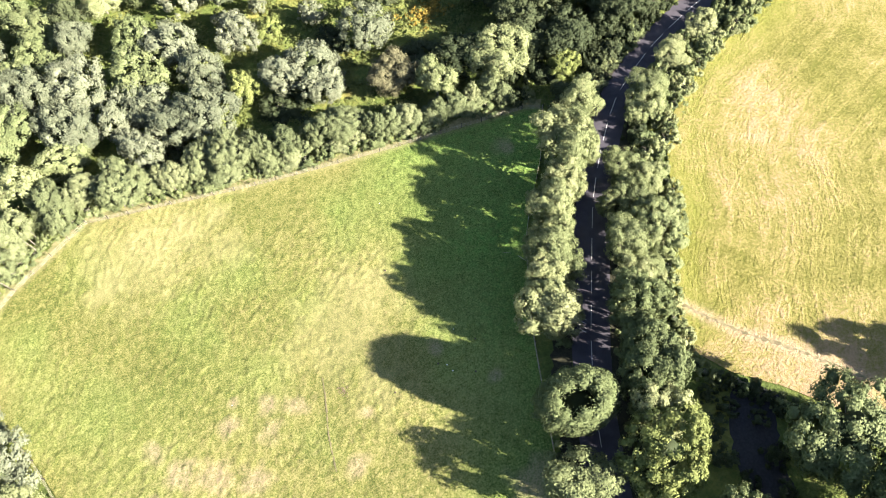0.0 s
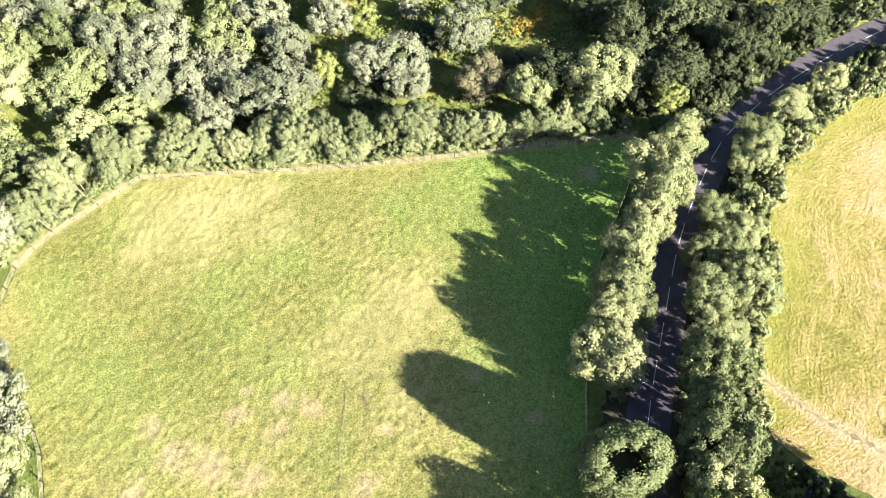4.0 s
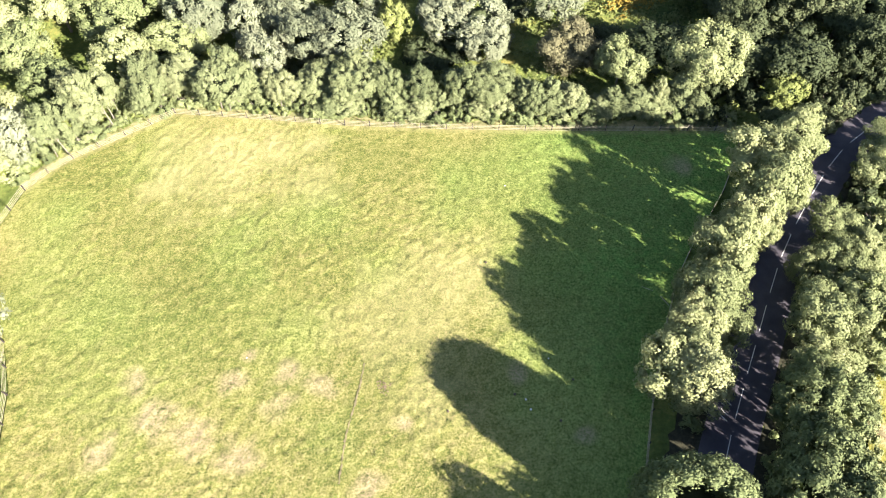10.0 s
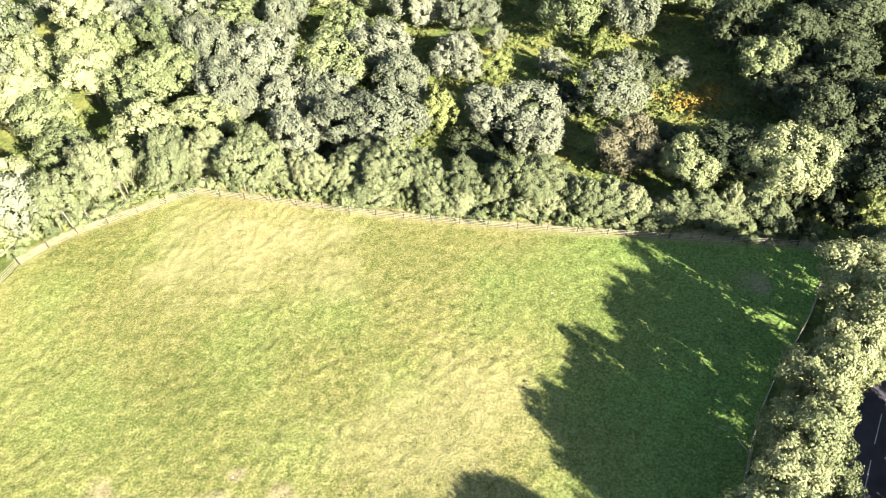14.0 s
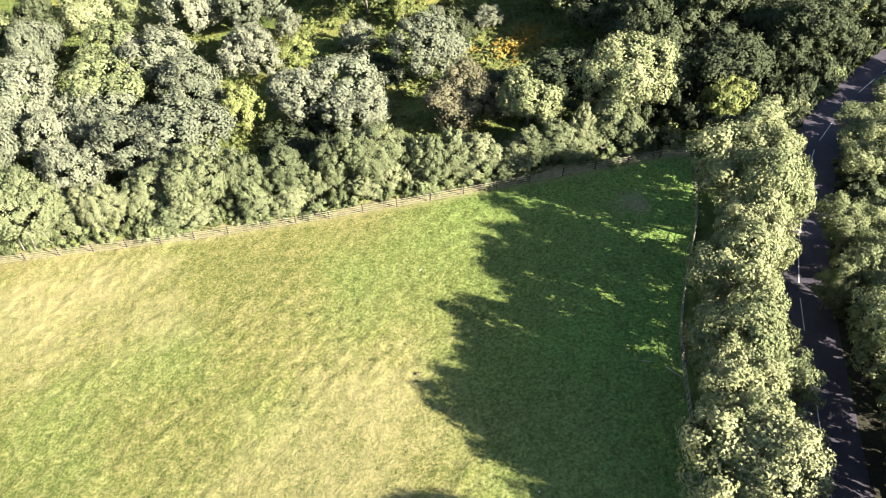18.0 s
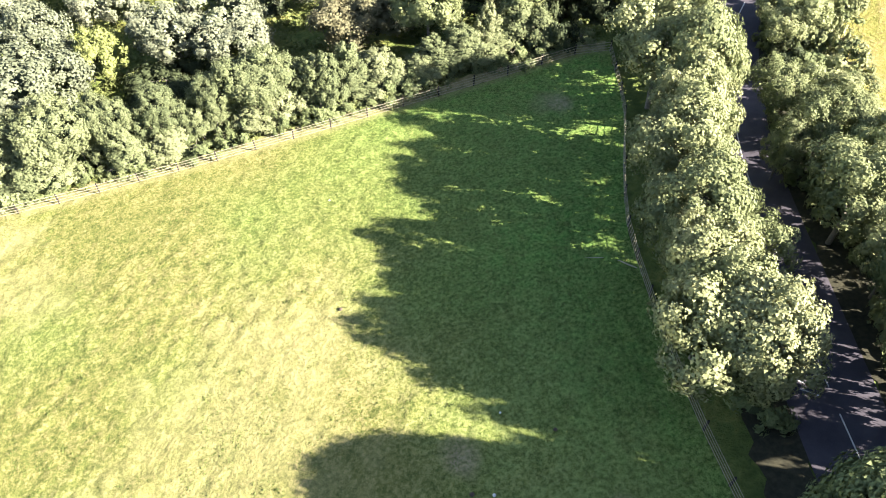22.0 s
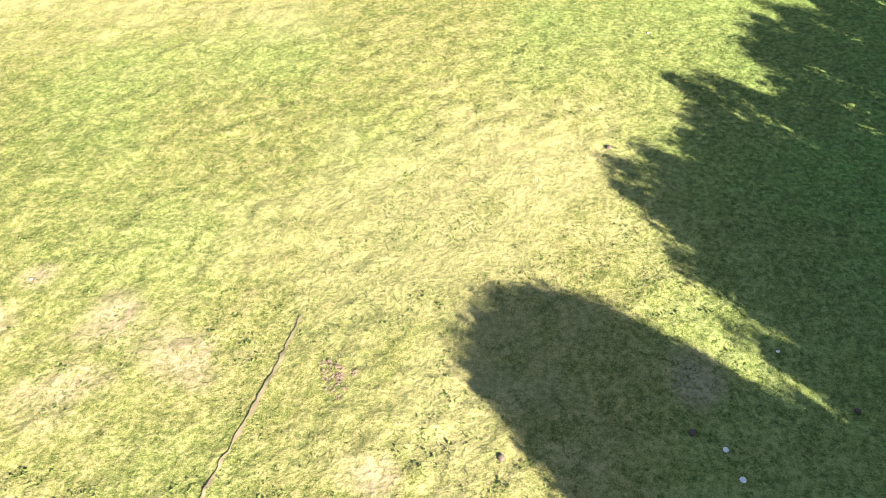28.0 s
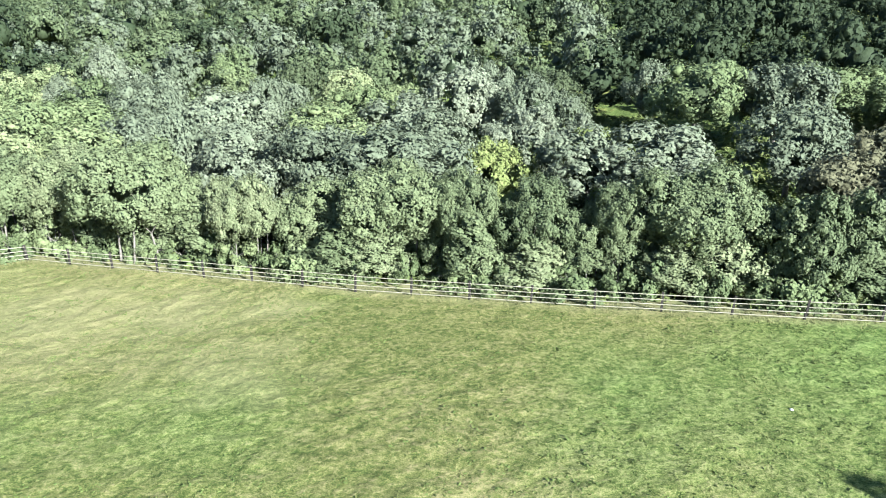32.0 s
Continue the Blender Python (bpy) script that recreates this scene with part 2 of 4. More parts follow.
ROAD = [(14.4, -121.3), (16.4, -66.6), (19.0, -30.1), (20.2, -11.4), (23.2, 1.5), (26.1, 12.5), (28.8, 19.7), (31.1, 25.2), (34.5, 32.5), (37.8, 39.8), (41.1, 46.8), (45.3, 53.7),
        (49.6, 59.9), (53.1, 64.6), (59.3, 69.8), (66.6, 75.0), (80.9, 82.3), (108.7, 92.5), (152.3, 103.4), (234.1, 122.6)]
BACK_FENCE = [(-61.0, 58.6), (-57.7, 63.6), (-49.2, 69.8), (-43.0, 74.3), (-29.1, 72.9), (-15.7, 71.3), (-2.7, 70.3), (9.9, 69.6), (22.3, 69.1), (38.5, 68.7), (40.5, 67.5)]
EAST_FENCE = [(40.5, 67.5), (37.1, 59.4), (35.6, 56.4), (30.6, 48.4), (27.7, 42.9), (26.1, 38.2), (23.9, 31.6), (22.1, 25.0), (21.1, 20.5), (18.8, 10.5), (16.2, -2.4), (13.7, -15.4), (10.9, -34.6)]
WEST_SIDE = [(-61.0, 58.6), (-62.3, 50.7), (-59.6, 42.1), (-54.7, 35.0), (-51.0, 27.3), (-47.6, 14.5), (-45.2, -4.6), (-41.2, -34.0)]
FIELD = BACK_FENCE + EAST_FENCE[1:] + WEST_SIDE[:0:-1]
MEADOW = [(89.1, 75.5), (67.3, 64.2), (57.8, 54.2), (54.5, 46.4), (53.1, 39.2), (47.2, 31.5), (44.2, 24.0), (42.8, 17), (46.5, 11.8), (52, 7.5), (62, -3), (101.6, -40.1), (276.2, -69.4), (289.8, 94.6), (143.4, 94.4)]


def ground_sheet():
    """One sheet out to the horizon, fine near the pasture."""
    near = np.arange(-160, 200.1, 4.0)
    far = np.array([20, 60, 140, 300, 600, 1000, 1600, 2400.0])
    xs = np.r_[-160 - far[::-1], near, 200 + far]
    ys = np.r_[-160 - far[::-1], near, 200 + far]
    gx, gy = np.meshgrid(xs, ys)
    v = np.c_[gx.ravel(), gy.ravel(), (height(gx, gy) - 0.3 * ((inside(gx, gy, FIELD) & (to_line(gx, gy, FIELD + FIELD[:1]) > 4.5)) | (inside(gx, gy, MEADOW) & (to_line(gx, gy, MEADOW + MEADOW[:1]) > 4.5)))).ravel()]
    i = np.arange(len(ys) - 1)[:, None] * len(xs) + np.arange(len(xs) - 1)
    f = np.stack([i, i + 1, i + 1 + len(xs), i + len(xs)], -1).reshape(-1, 4)
    return mesh_from("ground", v, f, [M["scrub"]], True)


def lumps(x, y, size, seed):
    """Smooth random lumps of about that many metres, from 0 to 1."""
    grid = np.random.default_rng(seed).random((256, 256))
    u, v = np.asarray(x) / size + 1000, np.asarray(y) / size + 1000
    i, j = np.floor(u).astype(int), np.floor(v).astype(int)
    a, b = u - i, v - j
    a, b = a * a * (3 - 2 * a), b * b * (3 - 2 * b)
    g = lambda di, dj: grid[(i + di) % 256, (j + dj) % 256]
    return (g(0, 0) * (1 - a) + g(1, 0) * a) * (1 - b) + (g(0, 1) * (1 - a) + g(1, 1) * a) * b


def tussocks(x, y):
    """Grazed, trodden ground: hummocks of several sizes."""
    rough = 0.35 + 0.5 * np.clip(1.5 * lumps(x, y, 13, 5) - 0.2, 0, 1) + 0.25 * np.clip((-2 - x) / 14, 0, 1) * np.clip((52 - y) / 14, 0, 1)
    bend = 0.3 * lumps(x, y, 4.2, 8)
    return 0.14 * lumps(x, y, 5.5, 1) + rough * (0.04 * lumps(0.8 * x + 0.6 * y, 0.8 * y - 0.6 * x, 1.9, 2) + 0.09 * lumps(0.5 * x - 0.87 * y + bend, 0.87 * x + 0.5 * y, 0.9, 3) ** 2 + 0.15 * lumps(0.93 * x + 0.37 * y, 0.93 * y - 0.37 * x + bend, 0.56, 4) ** 1.7)


def sheet(name, poly, material, lift, step=1.0, marks=None):
    """A field of its own grass, lying on the ground with hummocks in it."""
    px, py = np.array(poly).T
    xs, ys = np.arange(max(px.min(), -70), min(px.max(), 140), step), np.arange(max(py.min(), -40), py.max(), step)
    gx, gy = np.meshgrid(xs, ys)
    i = np.arange(len(ys) - 1)[:, None] * len(xs) + np.arange(len(xs) - 1)
    keep = inside(gx[:-1, :-1] + step / 2, gy[:-1, :-1] + step / 2, poly)
    f = np.stack([i, i + 1, i + 1 + len(xs), i + len(xs)], -1)[keep]
    used, f = np.unique(f, return_inverse=True)
    x, y = gx.ravel()[used], gy.ravel()[used]
    # the outermost points lie on the field's own edge
    rim = (np.bincount(f, minlength=len(x)) < 4).nonzero()[0]
    for k in rim:
        best = 1e9
        for (x0, y0), (x1, y1) in zip(poly, poly[1:] + poly[:1]):
            w = min(1, max(0, ((x[k] - x0) * (x1 - x0) + (y[k] - y0) * (y1 - y0)) / ((x1 - x0) ** 2 + (y1 - y0) ** 2 + 1e-9)))
            a, b = x0 + w * (x1 - x0), y0 + w * (y1 - y0)
            if (d := math.hypot(a - x[k], b - y[k])) < best:
                best, near = d, (a, b)
        if best < step * 1.5:
            x[k], y[k] = near
    me = mesh_from(name, np.c_[x, y, height(x, y) + lift + tussocks(x, y) - 0.12], f.reshape(-1, 4), [material], True)
    for key, value in (marks(x, y) if marks else {}).items():
        me.attributes.new(key, "FLOAT", "POINT").data.foreach_set("value", np.asarray(value, np.float32))
    return me


def spots(x, y, places):
    """How far points lie within ragged patches of x, y, radius."""
    out = np.zeros(len(x))
    for k, (a, b, r) in enumerate(places):
        d = np.hypot(x - a, y - b) / (r * (0.5 + lumps(x, y, 1.6, 20 + k)))
        out = np.maximum(out, np.clip(1.5 - d, 0, 1))
    return out


def pasture_marks(x, y):
    dry = spots(x, y, [(-18.5, 30.5, 1.4), (-14.2, 28.7, 1.7), (-18.8, 26.2, 1.6), (-4.4, 24, 1.2), (-36, 29, 1.5), (-33, 24, 2.2), (-28, 22, 2), (31.4, 61.8, 1.4), (-22, 20, 2.0), (14.7, 6.5, 3.0),
                       (-38, 20, 1.8), (-25, 29, 1.3), (-8, 17, 1.5), (-23.5, 32.5, 0.8), (8, 30, 1.2), (15, 23, 1.2)])
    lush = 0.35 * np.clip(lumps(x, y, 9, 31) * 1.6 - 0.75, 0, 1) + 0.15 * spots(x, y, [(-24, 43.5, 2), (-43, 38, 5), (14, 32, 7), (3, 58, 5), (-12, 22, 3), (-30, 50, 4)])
    # grass grows greener eastwards; also puts the hedge shade's green into the colour
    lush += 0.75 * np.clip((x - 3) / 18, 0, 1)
    pale = spots(x, y, [(-5, 38, 7), (0, 44, 5), (-34, 63, 8), (-2, 27, 4), (-40, 66, 6), (-20, 60, 4)])
    pale = np.maximum(pale, 1.5 * spots(x, y, [(-34, 65, 5), (-27, 66, 4), (-21, 67.5, 2.5), (-40, 61, 4)]))
    pale = np.maximum(pale, 1.2 * np.clip(1.3 - to_line(x, y, BACK_FENCE) / 0.8, 0, 1))
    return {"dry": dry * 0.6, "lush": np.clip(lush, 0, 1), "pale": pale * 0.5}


def dense(line, step):
    """A line of corners rounded and cut into even steps."""
    pts = np.array(line, float)
    for _ in range(2):
        a, b = pts[:-1] * 0.75 + pts[1:] * 0.25, pts[:-1] * 0.25 + pts[1:] * 0.75
        pts = np.r_[pts[:1], np.stack([a, b], 1).reshape(-1, 2), pts[-1:]]
    d = np.r_[0, np.cumsum(np.hypot(*np.diff(pts, axis=0).T))]
    s = np.arange(0, d[-1], step)
    return np.c_[np.interp(s, d, pts[:, 0]), np.interp(s, d, pts[:, 1])]


def ribbon(name, line, left, right, material, lift, step=1.5, wobble=0.0, hummocks=False):
    """A strip along a line, from left to right metres beside it."""
    p = dense(line, step)
    way = np.gradient(p, axis=0)
    way /= np.hypot(*way.T)[:, None]
    side = np.c_[way[:, 1], -way[:, 0]]
    w = rng.normal(0, wobble, (len(p), 2)) if wobble else np.zeros((len(p), 2))
    a, b = p + side * (left + w[:, :1]), p + side * (right + w[:, 1:])
    v = np.stack([a, b], 1).reshape(-1, 2)
    v = np.c_[v, height(v[:, 0], v[:, 1]) + lift + (tussocks(v[:, 0], v[:, 1]) if hummocks else 0)]
    i = np.arange(len(p) - 1)[:, None] * 2
    return mesh_from(name, v, np.c_[i, i + 1, i + 3, i + 2], [material])


TRACK = [(44.4, 24.6), (45.4, 23.7), (50.2, 17.4), (56.1, 12.3), (64.3, 3.4), (82, -16)]
tagged(new("ground", ground_sheet()), "rough green scrub ground under the woods", "ground", kind="structure")
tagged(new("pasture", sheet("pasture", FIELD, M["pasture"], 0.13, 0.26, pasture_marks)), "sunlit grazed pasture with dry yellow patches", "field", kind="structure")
tagged(new("meadow", sheet("meadow", MEADOW, M["stubble"], 0.13, 0.8, lambda x, y: {"edge": to_line(x, y, MEADOW[:7]), "worn": np.clip(1.5 - to_line(x, y, TRACK) / 0.9, 0, 1)})), "ripe yellow meadow beyond the lane", "field", kind="structure")
tagged(new("road", ribbon("road", ROAD, -2.8, 2.8, M["asphalt"], 0.06)), "shaded dark asphalt country lane between hedges", "road", kind="structure")

# ---- trees ----


def crown_arrays(seed, puffs, leaves, leaf):
    """A low dome of leaf sprays, one metre across and high."""
    r = np.random.default_rng(seed)
    d = spread_out(puffs * 4 // 3) + r.normal(0, 0.10, (puffs * 4 // 3, 3))
    d /= np.linalg.norm(d, axis=1)[:, None]
    d = d[d[:, 2] > -0.1]
    puffs = len(d)
    lobe = 1 + 0.2 * np.sin(3 * np.arctan2(d[:, 1], d[:, 0]) + r.uniform(0, 6)) + r.normal(0, 0.15, puffs)
    size = r.uniform(0.18, 0.33, puffs)
    c = np.c_[d[:, :2] * np.clip(lobe - size * 0.6, 0.2, None)[:, None], np.abs(d[:, 2]) * (1 - size * 0.8)]
    which = r.choice(puffs, leaves, p=size ** 2 / (size ** 2).sum())
    e = r.normal(size=(leaves, 3)) + d[which] * 0.7
    e /= np.linalg.norm(e, axis=1)[:, None]
    p = c[which] + e * size[which, None] * r.uniform(0.84, 1.1, (leaves, 1))
    n = e + d[which] * 0.15 + r.normal(0, 0.13, (leaves, 3)) + np.array([0, 0, 0.15])
    n /= np.linalg.norm(n, axis=1)[:, None]
    t = np.cross(n, r.normal(size=(leaves, 3)))
    t /= np.linalg.norm(t, axis=1)[:, None]
    b = np.cross(n, t)
    s = leaf * r.uniform(0.55, 1.4, (leaves, 1))
    # a spray is a bent lozenge
    v = np.stack([p - t * s - n * s * 0.2, p - b * s * 0.6 + n * s * 0.1, p + t * s - n * s * 0.2, p + b * s * 0.6 + n * s * 0.1], 1)
    return v.reshape(-1, 3), np.arange(leaves * 4).reshape(-1, 4)


def spread_out(n):
    """Directions spread evenly over a ball."""
    k = np.arange(n) + 0.5
    up, turn = 1 - 2 * k / n, k * 2.39996
    return np.c_[np.sqrt(1 - up ** 2) * np.cos(turn), np.sqrt(1 - up ** 2) * np.sin(turn), up]


def icosahedron():
    """Twelve points and twenty triangles."""
    g = (1 + 5 ** 0.5) / 2
    pts = [(i, j * g, 0) for i in (-1, 1) for j in (-1, 1)] + [(0, i, j * g) for i in (-1, 1) for j in (-1, 1)] + [(j * g, 0, i) for i in (-1, 1) for j in (-1, 1)]
    pts = np.array(pts) / math.hypot(1, g)
    near = 1.06
    tri = []
    for p, q, r in itertools.combinations(range(12), 3):
        if max(np.linalg.norm(pts[p] - pts[q]), np.linalg.norm(pts[q] - pts[r]), np.linalg.norm(pts[p] - pts[r])) < near:
            out = np.dot(np.cross(pts[q] - pts[p], pts[r] - pts[p]), pts[p] + pts[q] + pts[r]) > 0
            tri.append((p, q, r) if out else (p, r, q))
    return pts, np.array(tri)


ICO, ICO_FACES = icosahedron()


def unit(v):
    return v / np.linalg.norm(v, axis=-1, keepdims=True)


def sprays(q, nor, s, r, slim=1.0):
    """One bent triangle of leaves at each place, facing nor."""
    t = unit(np.cross(nor, r.normal(size=nor.shape) + (0, 0, 0.01)))
    b = np.cross(nor, t)
    return np.stack([q - t * s - nor * s * 0.25, q + t * s * 0.7 - b * s * 0.75 * slim, q + t * s * 0.5 + b * s * 0.85 * slim + nor * s * 0.2], 1).reshape(-1, 3)


def leafy_crown(seed, radius, tall, base, boughs, per, leaf, shape="round", shoots=0.0, core=0.86, shade_heart=True):
    """A crown of boughs over an uneven outline: each a soft clump set with leaf sprays, some with upright shoots, round
    a solid heart whose dark colour paints the inner shade. Returns points, triangles, slots, smooth."""
    r = np.random.default_rng(seed)
    half, mid = (tall - base) / 2, (tall + base) / 2
    # a few large limbs of different reach carry the boughs
    limbs = int(r.integers(6, 10))
    ld = unit(spread_out(limbs) + r.normal(0, 0.28, (limbs, 3)))
    ld[:, 2] = np.where(ld[:, 2] < -0.45, ld[:, 2] * 0.4, ld[:, 2])
    big = radius * r.uniform(0.36, 0.62, limbs)
    tallness = np.clip(half / radius, 0.7, 1.25)
    lc = np.c_[ld[:, :2] * np.clip(radius * r.uniform(0.82, 1.22, (limbs, 1)) - big[:, None], 0.05, None), mid + ld[:, 2] * np.clip(half * r.uniform(0.85, 1.12, limbs) - big * tallness, 0.1, None)]
    zs = np.array([1, 1, tallness])
    share = (big ** 2 / (big ** 2).sum() * boughs * 1.9).astype(int)
    owner = np.repeat(np.arange(limbs), share)
    d = np.concatenate([unit(spread_out(k) + r.normal(0, 0.2, (k, 3))) for k in share])
    c = lc[owner] + d * (big[owner] * r.uniform(0.72, 1.06, len(d)))[:, None] * zs
    gap = np.linalg.norm((c[:, None] - lc[None]) / zs, axis=2) / big
    gap[np.arange(len(d)), owner] = 9
    keep = (gap.min(1) > 0.8) & (d[:, 2] > -0.7)
    c, d = c[keep], d[keep]
    n = len(d)
    size = radius * r.uniform(0.10, 0.22, n) * (110 / max(boughs, 40)) ** 0.35
    ways = unit(d + unit(c - (0, 0, mid)) * 0.35)
    if shape == "ring":
        d = unit(spread_out(int(boughs * 1.5)) + r.normal(0, 0.1, (int(boughs * 1.5), 3)))
        off = np.hypot(d[:, 0] + 0.12, d[:, 1] + 0.14)
        d = d[(d[:, 2] > -0.7) & ((off > 0.56 + 0.06 * np.sin(5 * np.arctan2(d[:, 1], d[:, 0]))) | (d[:, 2] < 0))]
        n = len(d)
        size = radius * r.uniform(0.11, 0.2, n)
        c = np.c_[d[:, :2] * (radius * r.uniform(0.86, 1.04, (n, 1)) - size[:, None] * 0.8), mid + d[:, 2] * (half * r.uniform(0.86, 1.05, n) - size * 0.8)]
        # the wall inside the hole
        m = n // 4
        a = np.arange(m) * 2.39996
        wall = np.c_[np.cos(a) * radius * 0.6 - 0.12 * radius, np.sin(a) * radius * 0.6 - 0.14 * radius, tall - half * r.uniform(0.3, 1.0, m)]
        c, size = np.r_[c, wall], np.r_[size, radius * r.uniform(0.09, 0.15, m)]
        ways = np.r_[unit(d * (1, 1, radius / half)), unit(np.c_[-np.cos(a), -np.sin(a), np.full(m, 0.6)])]
        n += m
    if shape == "plume":
        h = (np.arange(n) + 0.5) / n
        a = np.arange(n) * 2.39996 + r.uniform(0, 6)
        size = radius * r.uniform(0.18, 0.36, n) * (1.1 - 0.5 * h)
        out = radius * r.uniform(0.35, 1.0, n) * (1 - 0.72 * h ** 1.6)
        c = np.c_[np.cos(a) * out, np.sin(a) * out, base + size + h * (tall - base - 1.6 * size)]
        ways = unit(np.c_[np.cos(a), np.sin(a), 0.3 + h])
    if shape == "dome":
        c[:, 2] = np.abs(d[:, 2]) * np.clip(tall * r.uniform(0.75, 1.1, n) - size * 0.8, 0.1, None)
        ways = unit(np.c_[d[:, :2], np.abs(d[:, 2])])
    lump = ICO[None] * r.uniform(0.66, 1.1, (n, 12, 1)) * (size * core)[:, None, None] * (1, 1, 0.92)
    pts = [(c[:, None] + lump).reshape(-1, 3)]
    faces, count = [(ICO_FACES[None] + 12 * np.arange(n)[:, None, None]).reshape(-1, 3)], n * 12
    slots, smooth = [np.zeros(n * 20)], [np.ones(n * 20)]
    part_of = size ** 2 / (size ** 2).sum()
    which = np.repeat(np.arange(n), np.maximum(4, (part_of * n * per).astype(int)))
    e = unit(unit(r.normal(size=(len(which), 3))) + ways[which] * 0.75)
    q = c[which] + e * (size[which] * r.uniform(0.74, 1.38, len(which)))[:, None]
    nor = unit(e * 0.8 + ways[which] * 0.4 + r.normal(0, 0.26, e.shape))
    v = sprays(q, nor, leaf * r.uniform(0.6, 1.45, (len(which), 1)), r)
    if shoots:
        top = np.flatnonzero(ways[:, 2] > -0.1)
        m = int(shoots * n * 1.6)
        k = r.choice(top, m)
        foot = c[k] + unit(ways[k] + r.normal(0, 0.5, (m, 3)) + (0, 0, 0.3)) * size[k, None] * 0.8
        way = unit(ways[k] * (0.5, 0.5, 0.3) + r.normal(0, 0.16, (m, 3)) + (0, 0, 1))
        long = size[k] * r.uniform(0.45, 1.05, m)
        many = 13
        at = np.tile((np.arange(many) + 0.5) / many, m)
        w = np.repeat(np.arange(m), many)
        q = foot[w] + way[w] * (long[w] * at)[:, None] + r.normal(0, 1, (len(w), 3)) * (0.17 * size[k][w] * (1.1 - at))[:, None]
        nor = unit(q - foot[w] - way[w] * (long[w] * at * 0.8)[:, None] + r.normal(0, 0.04, q.shape) + ways[k][w] * 0.08)
        v = np.r_[v, sprays(q, nor, leaf * r.uniform(0.6, 1.2, (len(w), 1)), r, 0.75)]
    pts.append(v), faces.append(np.arange(len(v)).reshape(-1, 3) + count)
    slots.append(np.zeros(len(v) // 3)), smooth.append(np.zeros(len(v) // 3))
    count += len(v)
    # solid filling in dark leaf colour, so gaps between boughs show as shade
    if shade_heart:
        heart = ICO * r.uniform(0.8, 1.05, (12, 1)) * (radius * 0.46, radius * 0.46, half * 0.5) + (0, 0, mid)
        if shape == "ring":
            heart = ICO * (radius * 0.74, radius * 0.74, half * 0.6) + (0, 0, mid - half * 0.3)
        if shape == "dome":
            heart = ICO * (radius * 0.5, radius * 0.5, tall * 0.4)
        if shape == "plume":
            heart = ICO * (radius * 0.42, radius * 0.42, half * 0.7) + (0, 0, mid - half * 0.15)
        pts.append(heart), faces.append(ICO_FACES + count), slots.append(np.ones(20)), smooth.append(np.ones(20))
    return np.concatenate(pts), np.concatenate(faces), np.concatenate(slots), np.concatenate(smooth)


def tube(verts, faces, a, b, ra, rb, sides=6):
    """A tapered limb from a to b, added to lists."""
    a, b = Vector(a), Vector(b)
    q = (b - a).to_track_quat("Z", "Y")
    k = len(verts)
    for p, rad in ((a, ra), (b, rb)):
        verts += [tuple(p + q @ Vector((rad * math.cos(i * math.tau / sides), rad * math.sin(i * math.tau / sides), 0))) for i in range(sides)]
    faces += [(k + i, k + (i + 1) % sides, k + sides + (i + 1) % sides, k + sides + i) for i in range(sides)]


def stem_meshes(seed, radius, tall, girth, stems=1):
    """The trunk with its limbs, or several slender stems, each a mesh of its own."""
    r = random.Random(seed)
    made = []
    for s in range(stems):
        verts, faces = [], []
        x, y = (0, 0) if stems == 1 else (r.uniform(-0.5, 0.5) * radius, r.uniform(-0.5, 0.5) * radius)
        fork = (x + r.uniform(-0.3, 0.3), y + r.uniform(-0.3, 0.3), tall * r.uniform(0.3, 0.42))
        tube(verts, faces, (x, y, -0.3), fork, girth, girth * 0.7)
        for k in range(5 if stems == 1 else 3):
            a = k * math.tau / 5 + r.uniform(-0.4, 0.4)
            end = (fork[0] + radius * 0.4 * math.cos(a), fork[1] + radius * 0.4 * math.sin(a), tall * r.uniform(0.5, 0.72))
            tube(verts, faces, fork, end, girth * 0.5, girth * 0.12, 5)
        made.append(mesh_from("trunk" if stems == 1 else "stem", verts, faces, [M["bark"]], True))
    return made


KINDS = {}


def tree_kind(key, material, radius, tall, base, boughs, per, leaf, shape="round", variants=3, stems=1, girth=0.22, shoots=0.0, core=0.86, shade_heart=True):
    """Some shapes of one kind of tree."""
    for k in range(variants):
        seed = len(KINDS) * 31 + k * 7 + 5
        v, f, slots, smooth = leafy_crown(seed, radius, tall, base, boughs, per, leaf, shape, shoots, core, shade_heart)
        # second slot: dark leaf colour of the heart, the crown's painted inner shade
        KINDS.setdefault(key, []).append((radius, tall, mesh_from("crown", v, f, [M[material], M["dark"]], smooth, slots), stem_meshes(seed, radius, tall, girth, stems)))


def tree(key, x, y, radius, tall, name="tree", label="", group="", turn=None):
    """One tree of a kind, at its place and size."""
    shapes = KINDS[key]
    r0, t0, crown, stems = shapes[int(rng.integers(len(shapes)))]
    ob = new(name)
    ob.matrix_world = Matrix.LocRotScale((x, y, float(height(x, y))), Euler((0, 0, rng.uniform(0, 6.28) if turn is None else turn)), (radius / r0 * rng.uniform(0.9, 1.18), radius / r0 * rng.uniform(0.84, 1.08), tall / t0))
    for me in (*stems, crown):
        part_ob = new(me.name.split(".")[0], me)
        part_ob.parent = ob
    return tagged(ob, label, "tree", group)


tree_kind("broad", "leaf", 4.5, 11, 1.6, 70, 95, 0.17, variants=4, shoots=0.3, core=0.74)
tree_kind("ash", "ash", 3.8, 10, 1.9, 86, 125, 0.12, variants=6, shoots=0.35, core=0.52, shade_heart=False)
tree_kind("wood_ash", "ash", 3.8, 10, 2.2, 75, 95, 0.15, variants=4, shoots=0.4, core=0.74)
